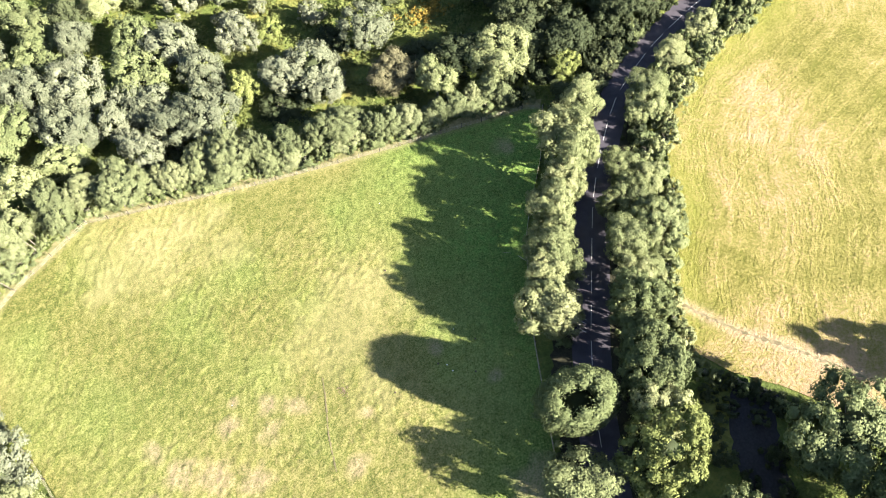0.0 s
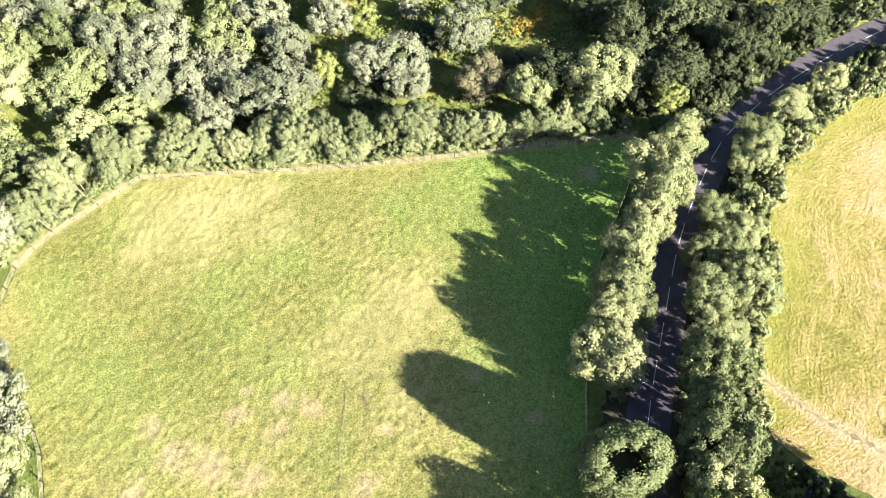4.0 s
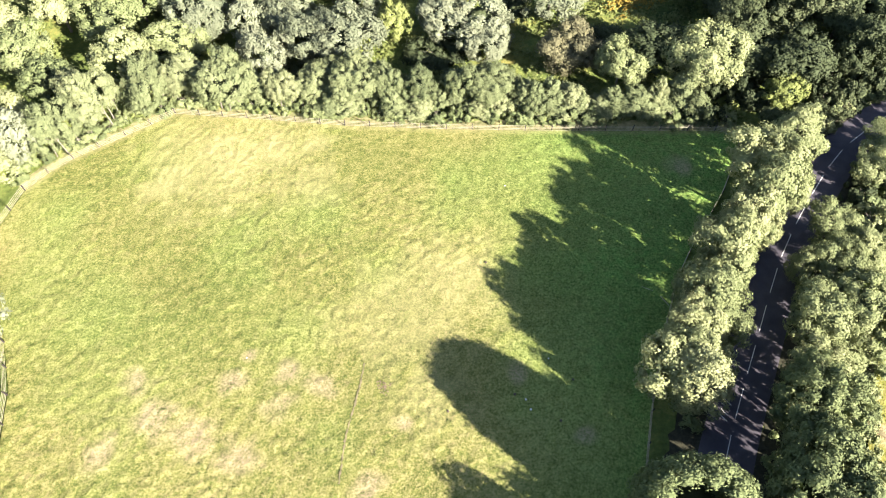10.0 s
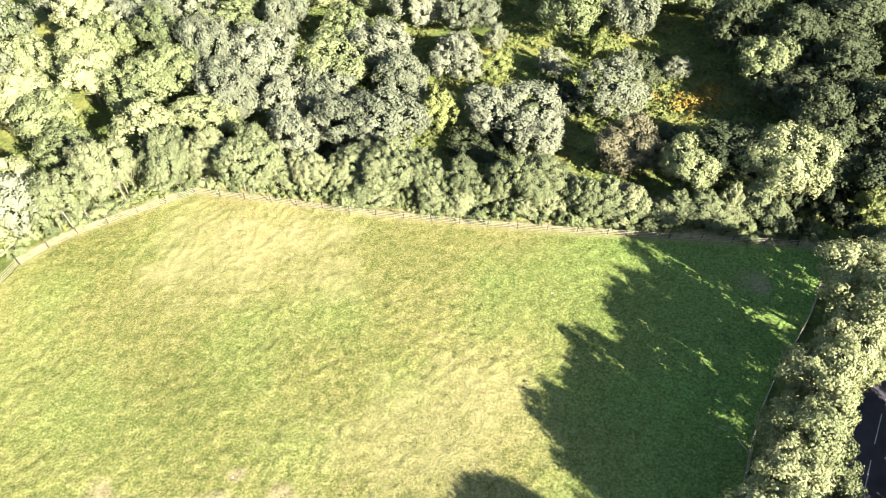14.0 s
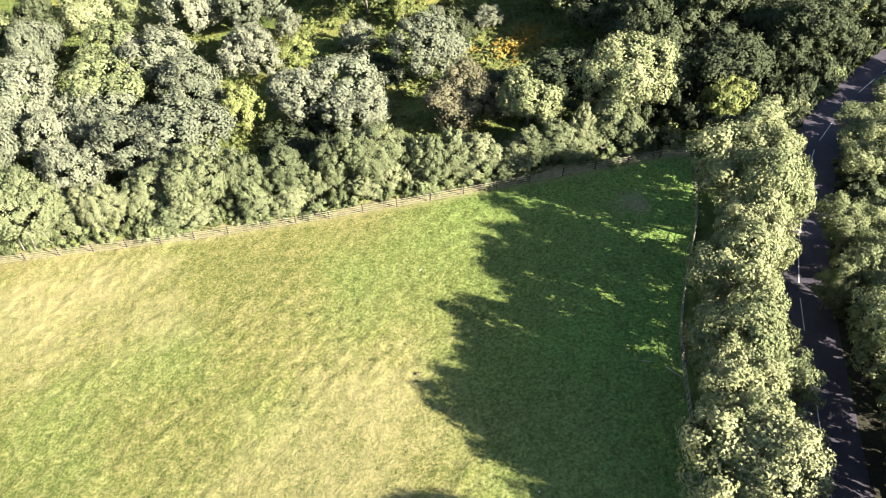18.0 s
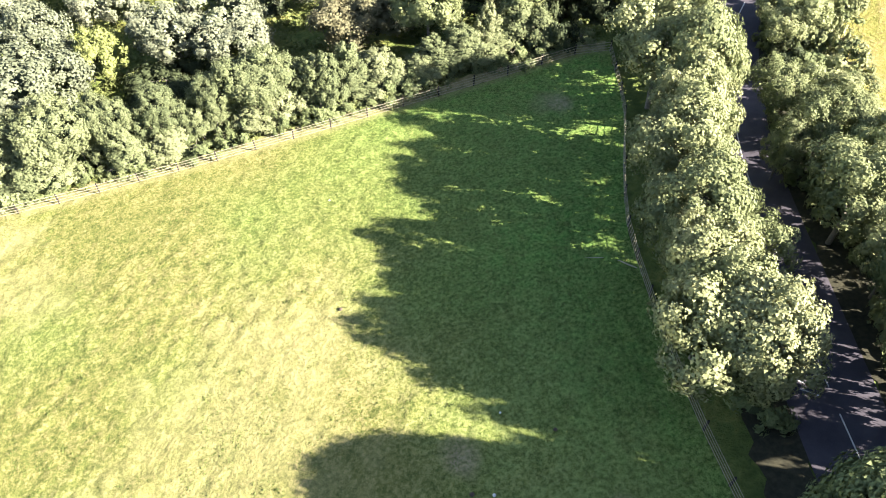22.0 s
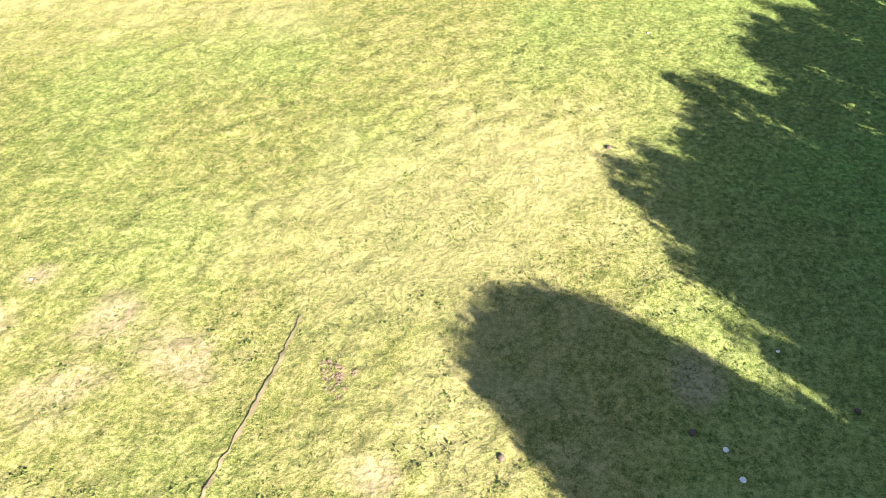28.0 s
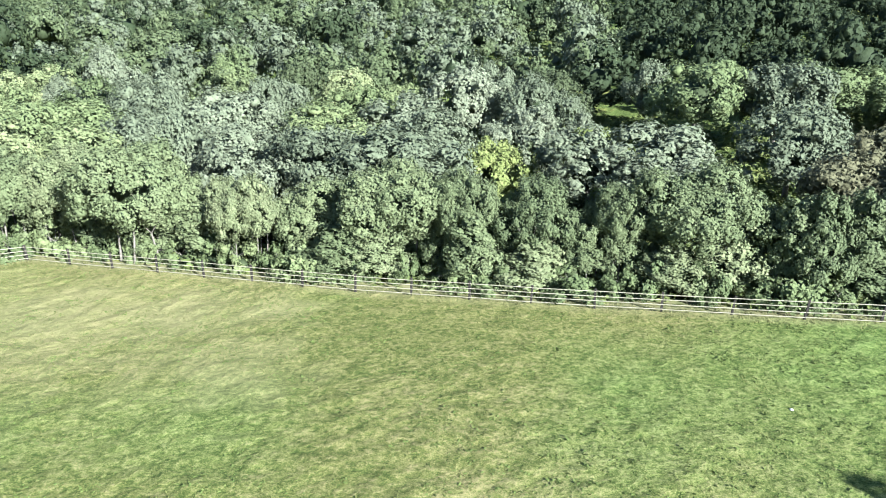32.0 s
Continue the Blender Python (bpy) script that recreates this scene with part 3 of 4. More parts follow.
tree_kind("big_ash", "willow", 6.0, 9.5, 1.5, 130, 90, 0.16, variants=2, shoots=0.5, core=0.74)
tree_kind("fine_ash", "hedge_leaf", 4.0, 8, 1.5, 190, 90, 0.1, variants=5, stems=6, girth=0.09, shoots=1.1, core=0.8)
tree_kind("fine_leaf", "hedge_leaf", 4.0, 8, 1.5, 190, 90, 0.1, variants=3, stems=6, girth=0.09, shoots=1.1, core=0.8)
tree_kind("willow", "willow", 4.0, 8, 0.6, 80, 100, 0.15, variants=6, shoots=0.8, core=0.72)
tree_kind("lime", "lime", 3.0, 7, 0.6, 56, 90, 0.13, variants=2, shoots=0.8)
tree_kind("russet", "russet", 4.0, 8, 0.6, 90, 95, 0.13, variants=2, shoots=0.3)
tree_kind("dark", "dark", 4.5, 11, 1.2, 60, 80, 0.17, variants=3, shoots=0.4)
tree_kind("big", "leaf", 6.0, 12, 1.5, 170, 120, 0.15, variants=3, shoots=0.25)
tree_kind("bright", "bright", 6.0, 12, 1.5, 150, 110, 0.15, variants=1, shoots=0.25)
tree_kind("ring", "leaf", 5.2, 12.5, 1.8, 190, 150, 0.12, "ring", 1)
tree_kind("hedge", "hedge_leaf", 2.0, 6.5, 1.5, 46, 110, 0.10, "plume", 6, 3, 0.06, 1.0, 0.78)
tree_kind("bush", "leaf", 2.0, 2.6, 0.0, 26, 52, 0.15, "dome", 4, 1, 0.05, 0.4)
tree_kind("pale_bush", "ash", 2.0, 2.6, 0.0, 26, 52, 0.15, "dome", 3, 1, 0.05, 0.4)
tree_kind("low_bush", "leaf", 2.0, 2.6, 0.0, 26, 60, 0.12, "dome", 3, 1, 0.05, 0.9, 0.8)
tree_kind("thicket", "dark", 2.0, 2.6, 0.0, 26, 52, 0.15, "dome", 3, 1, 0.05, 0.5)
tree_kind("bramble", "dark", 4.0, 2.2, 0.0, 60, 70, 0.14, "dome", 2, 1, 0.05)

# crowns along the lane: x, y, radius, height
WEST_HEDGE = [(38.4, 57.0, 4.2, 12.2), (41.8, 57.4, 3.2, 10.5), (41.4, 53.4, 2.8, 10), (37.2, 47.4, 2.0, 7.8), (45.8, 64.6, 3.2, 7.5), (38.2, 52.6, 4.2, 12), (35.6, 48.8, 3.4, 11.2), (32.2, 44.4, 3.4, 10.2), (30.4, 40.6, 3.2, 9.8), (28.6, 37.0, 3.9, 10.4), (30.0, 34.2, 3.2, 8.6),
              (26.6, 32.6, 3.2, 9.6), (24.4, 28.8, 3.6, 10.4), (26.4, 26.6, 3.3, 9.6), (33.8, 46.6, 2.4, 10.2), (27.0, 34.8, 2.6, 10.2), (24.9, 30.6, 2.6, 10.3)]
EAST_HEDGE = [(55.8, 59.8, 3.4, 6.5), (46.3, 49.2, 3.0, 7), (41.2, 43.2, 1.9, 6.5), (40, 35.2, 3.4, 9), (45.9, 36.6, 4.5, 9), (41.8, 31, 3.4, 5), (37.4, 24.8, 4.6, 12), (34.4, 15.6, 5.4, 13), (35.6, 20.4, 3.4, 10), (33.0, 9.8, 3.6, 11), (38.6, 29.6, 3.0, 8.5),
              (53.0, -1.0, 7, 12), (58.1, 62.8, 3.4, 5.5), (73.6, 73.4, 3.0, 5), (65.5, 69, 3.0, 5), (44.5, 42.8, 3.3, 8), (49.5, 45.5, 3.0, 6)]
for n, (x, y, r, h) in enumerate(WEST_HEDGE):
    tree("ash", x, y, r * 1.05, h, "roadside_tree", "sunlit green ash tree in the hedge beside the lane", "roadside trees")
for x, y, r, h in EAST_HEDGE:
    tree("ash" if r < 4.4 else "big", x, y, r, h, "roadside_tree", "leafy green tree in the hedge beside the meadow", "roadside trees")
tree("ring", 22.8, 14.2, 5.3, 12.6, "round_tree", "large round green tree with a hollow crown beside the lane", "roadside trees", 0.0)
for x, y, r, h in [(43.4, 61.4, 2.5, 6.8), (41.6, 64.4, 1.8, 4.6), (44.6, 67.6, 2.0, 5.0)]:
    tree("dark", x, y, r, h, "corner_tree", "small dark green tree at the field corner", "roadside trees")
tree("bright", 30.3, 4.2, 5.8, 12, "roadside_tree", "large yellow-green tree beside the lane", "roadside trees")
tree("ash", 19.0, 3.5, 4.4, 9, "roadside_tree", "dark green tree beside the pasture fence", "roadside trees")
for x, y, r, h in [(54, -12, 6, 12), (62, -9, 5.5, 11), (46, -14, 6, 12), (36, -8, 5, 10)]:
    tree("big", x, y, r, h * 1.2, "garden_tree", "large dark green tree beside the drive", "garden trees")
tree("big", 79, -3, 5, 10, "field_tree", "lone green tree standing in the ripe meadow")

# undergrowth that closes the hedges
for s, off in [(k, o) for k in range(0, 222, 3) for o in (-1, 1)]:
    p = dense(ROAD, 1.0)
    k = 120 + s
    if k + 1 >= len(p):
        continue
    (x, y), (x1, y1) = p[k], p[k + 1]
    w = 4.4 + rng.uniform(0, 1.6) + (1.5 if off > 0 and rng.random() < 0.4 else 0)
    x, y = x + (y1 - y) * off * w, y - (x1 - x) * off * w
    if off < 0 and rng.random() < 0.3:
        continue
    if inside(x, y, FIELD) or inside(x, y, MEADOW) or min(math.hypot(x - a, y - b) for a, b in ((54, 57.5), (50, 52.5), (38.5, 30.8))) < 2:
        continue
    tree("pale_bush" if rng.random() < 0.4 else "bush", x, y, rng.uniform(1.5, 2.4), rng.uniform(2.2, 4.2), "hedge_bush", "leafy green shrub in the roadside hedge", "hedge shrubs")["category"] = "shrub"

# the thicket between the field corner and the lane, and the shaded verges of the lane
lane = dense(ROAD, 1.0)
for k in range(len(lane) - 1):
    (x, y), (x1, y1) = lane[k], lane[k + 1]
    if not (58 < y < 92 and k % 2 == 0):
        continue
    for off in (-1, 1):
        w = 4.0 + rng.uniform(0, 1.2)
        p, q = x + (y1 - y) * off * w, y - (x1 - x) * off * w
        if not inside(p, q, FIELD) and not inside(p, q, MEADOW) and to_line(p, q, ROAD) > 3.4:
            tree("thicket" if off < 0 or rng.random() < 0.4 else "bush", p, q, rng.uniform(1.3, 2.2), rng.uniform(2.2, 4.4), "verge_bush", "dark green shrub on the verge of the lane", "hedge shrubs")["category"] = "shrub"
for k in range(70):
    x, y = rng.uniform(36, 62), rng.uniform(66, 84)
    if to_line(x, y, ROAD) > 5 and to_line(x, y, BACK_FENCE) > 2.4 and not inside(x, y, FIELD) and y > 60 + 0.3 * x - 6:
        tree("thicket", x, y, rng.uniform(1.4, 2.4), rng.uniform(2.4, 4.6), "thicket_bush", "dark green shrub in the thicket beside the lane", "thicket shrubs")["category"] = "shrub"

# a low hedge closes the meadow towards the lane
edge = dense(MEADOW[:8], 2.1)
for k, (x, y) in enumerate(edge):
    q = edge[min(k + 1, len(edge) - 1)] - edge[max(k - 1, 0)]
    q /= np.hypot(*q)
    w = rng.uniform(0.4, 1.8)
    if to_line(x + q[1] * w, y - q[0] * w, ROAD) > 4:
        tree("pale_bush" if k % 3 else "bush", x + q[1] * w, y - q[0] * w, rng.uniform(1.3, 2.3), rng.uniform(2, 3.6), "hedge_bush", "leafy pale green shrub at the meadow edge", "hedge shrubs")["category"] = "shrub"

for x, y in dense([(43.6, 15.6), (46.0, 11.0), (50.5, 7.0), (56.0, 1.5)], 1.7):
    tree("thicket" if rng.random() < 0.6 else "bush", x - 1.2 + rng.uniform(-0.5, 0.5), y - 1.0 + rng.uniform(-0.5, 0.5), rng.uniform(1.1, 1.9), rng.uniform(1.2, 2.6), "hedge_bush", "dark green shrub between drive and meadow", "hedge shrubs")["category"] = "shrub"
# added shrubs whose dark leaves stand in for shade on this ground
for x, y in [(41.5, 10), (43.2, 7.4), (40.2, 5.6), (39.4, 1.2), (40.6, -2.6), (38.0, -6.0), (46.4, 4.6), (45.6, -0.6), (44.4, -5.2), (43.0, -9.5)]:
    tree("thicket", x, y, rng.uniform(1.2, 2.0), rng.uniform(1.2, 2.6), "drive_bush", "dark green shrub added to darken the shaded drive side", "hedge shrubs")["category"] = "shrub"

WOOD_A = [(36.1, 77.6, 4.8, 10.5), (29.3, 82.2, 5.4, 8.5), (16.4, 82.8, 4.6, 8), (3.6, 90.7, 5, 7.5), (-1.9, 91.1, 4.2, 7), (5, 85.9, 3.7, 6.5), (-17.5, 86.8, 5.8, 8), (-23.7, 88, 5, 8),
          (-17.2, 98.1, 4.8, 7.5), (-21.8, 107.6, 5, 8), (-40.6, 102.5, 6.2, 9), (-42.5, 92.7, 5.6, 9), (-49.6, 103.8, 6.2, 10), (-28.1, 94, 4.3, 7.5), (-33.5, 93.3, 4.3, 7.5), (15, 96.3, 5.2, 8),
          (-8.8, 105.2, 4.5, 7), (49.5, 79.1, 4.8, 9), (46.8, 73.6, 2.9, 6)]
for n, (x, y, r, h) in enumerate(WOOD_A):
    kind = {0: "ash", 10: "big_ash", 11: "big_ash", 12: "big_ash", 1: "dark", 2: "russet", 17: "dark", 18: "lime"}.get(n, "willow")
    tree(kind, x, y, r, h, "wood_tree", {"russet": "brownish green domed tree in the wood", "dark": "dark green tree in the wood", "big_ash": "broad silvery green tree in the wood behind the hedge", "ash": "tall pale green tree in the wood behind the hedge",
         "lime": "small round yellow-green tree"}.get(kind, "silvery green willow in the wood behind the hedge"), "wood trees")
tree("lime", -10, 91.4, 2.7, 7, "young_tree", "bright yellow-green young tree in the wood", "wood trees")
NORTH_HEDGE = [(-58.1, 66.8, 4.3, 9), (-54, 72.8, 4.4, 9.5), (-47.1, 77, 4.5, 9), (-34.8, 77.4, 5.1, 8), (-25.9, 76.4, 3.2, 6.5), (-15.1, 77, 4.6, 8), (-5.4, 75.8, 3.4, 6), (5.1, 75.6, 4.2, 8),
               (-41.5, 78.5, 3.6, 7), (-20.5, 78, 3.4, 6.5), (-10.3, 76.5, 3, 6.5), (0.2, 75.8, 3, 6)]
for n, (x, y, r, h) in enumerate(NORTH_HEDGE):
    tree("fine_leaf" if n in (1, 3, 5, 8, 10) else "fine_ash", x, y, r * (0.98 if x < -45 else 0.95), h * rng.uniform(0.95, 1.15), "hedge_tree", "bushy green tree in the hedge behind the fence", "hedge trees")
for x in np.r_[np.arange(8, 35, 1.7), np.arange(-43, 8, 3.1)]:
    if -29 < x < -23:
        continue
    far = np.interp(x, [p[0] for p in BACK_FENCE[3:9]], [p[1] for p in BACK_FENCE[3:9]])
    tree("hedge", x + rng.uniform(-0.9, 0.9), far + 3.4 + rng.uniform(-0.6, 1.6), rng.uniform(1.2, 2.7), rng.uniform(3.2, 7.4 if x > 8 else 5.6), "hedge_tree", "upright leafy sapling in the hedge behind the fence", "hedge trees")
for k in range(46):
    x, y = dense(BACK_FENCE, 2.4)[k] if k < len(dense(BACK_FENCE, 2.4)) else (99, 99)
    if x < 45:
        t = tree("low_bush", x - (2.0 if x < -45 else 0) + rng.uniform(-0.6, 0.6), y + 2.4 + rng.uniform(0, 0.9), rng.uniform(1.2, 2.3), rng.uniform(1.3, 3.2), "hedge_bush",
                 "low green shrub at the foot of the hedge", "hedge shrubs")
        t["category"] = "shrub"

WEST_WOOD = [(-57.6, 32, 4, 6.5), (-55.0, 24.5, 4.2, 7), (-52.5, 17, 4.4, 7.5), (-60.0, 38.5, 2.6, 4.5), (-50.5, 9.5, 5, 8), (-62, 44, 3, 5), (-65.5, 51.5, 4, 7), (-65.5, 59, 4.5, 8.5), (-62.5, 65.5, 4, 9)]
for x, y, r, h in WEST_WOOD:
    tree("ash" if r > 4 else "willow", x, y, r * 1.12, h, "wood_tree", "leafy grey-green tree over the western fence", "wood trees")
NORTH_EAST_WOOD = [(59, 80.5, 4.2, 10), (58, 88, 5, 11), (66, 84.5, 4.6, 10), (51.5, 89, 5, 11), (66, 93, 5, 11), (43, 88, 4.6, 10), (42, 107, 5, 11), (51, 111, 5.2, 11), (35, 112, 4.4, 10), (47, 99, 5, 11), (58.5, 99, 5, 11), (74, 87.5, 4.5, 9)]
for x, y, r, h in NORTH_EAST_WOOD:
    tree("dark", x, y, r, h, "wood_tree", "tall dark green tree in the dense wood beside the lane", "wood trees")
taken = [t[:2] + (t[2],) for t in WEST_HEDGE + EAST_HEDGE + NORTH_EAST_WOOD + WOOD_A + NORTH_HEDGE + WEST_WOOD] + [(-10, 91.4, 2.7), (22.8, 14.2, 5.4), (-3.8, 86.5, 7.5), (28.6, 98.6, 4)]


def open_ground(x, y):
    """Where no wood stands."""
    if inside(x, y, FIELD) or inside(x, y, MEADOW) or to_line(x, y, ROAD) < 6 or to_line(x, y, BACK_FENCE[3:]) < 6 or to_line(x, y, BACK_FENCE[:4]) < 5 or to_line(x, y, WEST_SIDE) < 5:
        return True
    return x > 18 and y < 64


def clearing(x, y):
    """Thinly wooded scrub with sunlit undergrowth."""
    return -12 < x < 36 and 80 < y < 116


far_places = []
for k in range(5200):
    x, y = rng.uniform(-230, 190), rng.uniform(-20, 335)
    if open_ground(x, y) or (clearing(x, y) and rng.random() < 0.7):
        continue
    low = clearing(x, y)
    r = rng.uniform(1.4, 2.8) if low else rng.uniform(3.2, 5.6)
    near = -85 < x < 70 and y < 132
    if any((x - a) ** 2 + (y - b) ** 2 < ((0.66 if near else 0.70) * (r + c)) ** 2 for a, b, c in taken):
        continue
    if x < -85 and y < 95 or y > 140 and not -0.93 * (y - 30) - 8 < x < 0.4 * (y - 30) + 8 or x > 78 and y < 142 and y < 80:
        continue
    taken.append((x, y, r))
    if near:
        kind = ["dark", "dark", "broad"][int(rng.integers(3))] if x > 28 else ["willow", "broad", "wood_ash", "dark", "willow", "broad"][int(rng.integers(6))] if x > -50 else ["wood_ash", "broad", "broad", "wood_ash", "willow"][int(rng.integers(5))]
        kind = ["willow", "wood_ash", "willow", "lime"][int(rng.integers(4))] if low else kind
        tree(kind, x, y, r, rng.uniform(2.6, 5.2) if low else rng.uniform(7, 10.5), "wood_tree", {"willow": "silvery green willow in the dense wood", "dark": "dark green tree in the dense wood", "russet": "brownish green tree in the dense wood"}.get(
             kind, "full green tree in the dense wood"), "wood trees")
    else:
        far_places.append((x, y, r))

# bramble thickets in the clearing
for x, y, r, h in [(-3.8, 86.4, 4.6, 2.4), (-45.5, 89.5, 4, 2.2), (23, 88, 4.5, 2.2), (9, 99, 4, 2.0), (22, 106, 4, 2), (-25, 83, 3, 2)]:
    tree("bramble", x, y, r, h, "bramble_thicket", "low dark green bramble thicket in the wood", "bramble thickets")["category"] = "shrub"


def scattered(name, places, material, seed, puffs, leaves, leaf, tall):
    """Many small plants as one mesh: x, y, radius."""
    verts, faces, off = [], [], 0
    shapes = [crown_arrays(seed + k, puffs, leaves, leaf) for k in range(5)]
    px, py, _ = np.array(places).T
    pz = height(px, py) + np.where(inside(px, py, FIELD), tussocks(px, py) - 0.03, 0)
    for (x, y, r), z in zip(places, pz):
        v, f = shapes[int(rng.integers(5))]
        a = rng.uniform(0, 6.28)
        c, s = math.cos(a), math.sin(a)
        w = np.c_[(v[:, 0] * c - v[:, 1] * s) * r + x, (v[:, 0] * s + v[:, 1] * c) * r + y, v[:, 2] * tall(r) + z]
        verts.append(w)
        faces.append(f + off)
        off += len(w)
    return mesh_from(name, np.concatenate(verts), np.concatenate(faces), [material])


def far_wood(places, material, seed):
    """Far trees as one mesh: x, y, radius."""
    verts, faces, slots, smooth, off = [], [], [], [], 0
    shapes = [leafy_crown(seed + k, 1.0, 2.1, 0.1, 32, 34, 0.065, shoots=0.25, core=0.74) for k in range(6)]
    for x, y, r in places:
        v, f, sl, sm = shapes[int(rng.integers(6))]
        a = rng.uniform(0, 6.28)
        c, s = math.cos(a), math.sin(a)
        verts.append(np.c_[(v[:, 0] * c - v[:, 1] * s) * r + x, (v[:, 0] * s + v[:, 1] * c) * r + y, v[:, 2] * r * rng.uniform(0.85, 1.15) + float(height(x, y))])
        faces.append(f + off), slots.append(sl), smooth.append(sm)
        off += len(v)
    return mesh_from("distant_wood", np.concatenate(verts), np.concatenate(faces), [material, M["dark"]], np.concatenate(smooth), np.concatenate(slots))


# eastern far trees get dark leaves, painting the shaded slope there
east = [q for q in far_places if q[0] > -20 + 0.12 * q[1]]
rest = [q for q in far_places if q not in east]
for k, (key, some) in enumerate((("far", rest[::2]), ("willow", rest[1::3]), ("dark", east + rest[3::6]))):
    tagged(new("distant_wood", far_wood(some, M[key], 70 + k * 7)), "dense far wood of mixed green trees", "wood", kind="stuff")
bracken = [(28.6 + rng.normal(0, 2.2), 98.6 + rng.normal(0, 1.6), rng.uniform(0.5, 1.1)) for k in range(60)] + [(32 + rng.normal(0, 1.2), 102 + rng.normal(0, 1.2), rng.uniform(0.5, 0.9)) for k in range(14)]
tagged(new("bracken", scattered("bracken", bracken, M["bracken"], 171, 12, 46, 0.24, lambda r: r * rng.uniform(0.6, 1.1))), "patch of orange-yellow bracken in the clearing", "bracken", kind="stuff")
undergrowth = []
for k in range(3600):
    x, y = rng.uniform(-70, 70), rng.uniform(62, 135)
    if not open_ground(x, y) and (clearing(x, y) or lumps(x, y, 11, 61) > 0.4) or (to_line(x, y, BACK_FENCE) > 1.6 and to_line(x, y, BACK_FENCE) < 7 and not inside(x, y, FIELD)):
        undergrowth.append((x, y, rng.uniform(0.5, 1.5)))
tagged(new("undergrowth", scattered("undergrowth", undergrowth, M["scrub_leaf"], 91, 14, 50, 0.22, lambda r: r * rng.uniform(0.4, 0.9))), "sunlit yellow-green weeds and brambles under the wood", "undergrowth", kind="stuff")

# ---- fences ----


def bar(lx, ly, lz, bevel=0.012):
    """A squared timber with eased edges, standing on its base."""
    bm = bmesh.new()
    bmesh.ops.create_cube(bm, size=1, matrix=Matrix.Translation((0, 0, lz / 2)) @ Matrix.Diagonal((lx, ly, lz, 1)))
    bmesh.ops.bevel(bm, geom=bm.edges[:], offset=bevel, segments=1, affect="EDGES")
    return bm


def part(name, data, material, parent, label=""):
    """One mesh object under a thing; data is a bmesh or a mesh that is shared."""
    if isinstance(data, bmesh.types.BMesh):
        me = bpy.data.meshes.new(name)
        data.to_mesh(me)
        data.free()
    else:
        me = data
    if material and not me.materials:
        me.materials.append(material)
    ob = new(name, me)
    ob.parent = parent
    return tagged(ob, label)


post_mesh, rail_mesh = bpy.data.meshes.new("post"), bpy.data.meshes.new("rail")
for me, size, key in ((post_mesh, (0.13, 0.13, 1.75), "post"), (rail_mesh, (1.0, 0.03, 0.045), "rail")):
    b = bar(*size)
    b.to_mesh(me)
    b.free()
    me.materials.append(M[key])


def fence(line, spacing, label):
    """Posts at even steps with four rails from post to post."""
    p = np.array(line, float)
    d = np.r_[0, np.cumsum(np.hypot(*np.diff(p, axis=0).T))]
    n = max(1, round(d[-1] / spacing))
    s = np.linspace(0, d[-1], n + 1)
    stand = np.c_[np.interp(s, d, p[:, 0]), np.interp(s, d, p[:, 1])]
    z = height(stand[:, 0], stand[:, 1])
    ob = tagged(new("paddock_fence"), label, "fence")
    ob.location = (*stand[0], z[0])
    base = Vector(ob.location)
    for k, (x, y) in enumerate(stand):
        o = part("post", post_mesh, None, ob)
        o.matrix_basis = Matrix.Translation(Vector((x, y, z[k] - 0.35)) - base) @ pose(0, 0, 0, rng.uniform(-2, 2), rng.uniform(-2, 2), math.degrees(math.atan2(*(stand[min(k + 1, n)] - stand[max(k - 1, 0)])[::-1])))
    for k in range(n):
        a, b = Vector((*stand[k], z[k])), Vector((*stand[k + 1], z[k + 1]))
        for h in (0.30, 0.62, 0.94, 1.26):
            o = part("rail", rail_mesh, None, ob)
            u, v = a + Vector((0, 0, h + rng.uniform(-0.02, 0.02))), b + Vector((0, 0, h + rng.uniform(-0.02, 0.02)))
            way = v - u
            turn = Matrix.Rotation(math.atan2(way.y, way.x), 4, "Z") @ Matrix.Rotation(-math.atan2(way.z, math.hypot(way.x, way.y)), 4, "Y")
            side = Vector((way.y, -way.x, 0)).normalized() * 0.09
            o.matrix_basis = Matrix.Translation((u + v) / 2 - base + side) @ turn @ Matrix.Diagonal((way.length * 1.005, 1, 1, 1))
    return ob


fence(BACK_FENCE[3:], 3.85, "pale rail fence with dark posts along the wood")
fence(BACK_FENCE[:4], 3.85, "pale rail fence with dark posts below the big trees")
fence(EAST_FENCE, 3.85, "pale rail fence with dark posts shaded by the roadside hedge")
fence(WEST_SIDE, 3.85, "pale rail fence with dark posts beside the western trees")


def field_gate(x, y, turn):
    ob = tagged(new("field_gate"), "pale weathered five-bar field gate beside the meadow", "gate")
    ob.matrix_world = pose(x, y, float(height(x, y)), 0, 0, turn)
    for k, h in enumerate((0.2, 0.42, 0.64, 0.86, 1.08)):
        part("bar", bar(4.6, 0.04, 0.08), M["rail"], ob).location = (2.3, 0, h)
    for k, x0 in enumerate((0.0, 4.6)):
        part("gate_post", bar(0.18, 0.18, 1.5), M["rail"], ob).location = (x0, 0.12, -0.2)
    part("brace", bar(4.6, 0.04, 0.07), M["rail"], ob).matrix_basis = pose(2.3, 0.05, 0.6, 0, -10, 0)


field_gate(46.2, 10.4, -39)

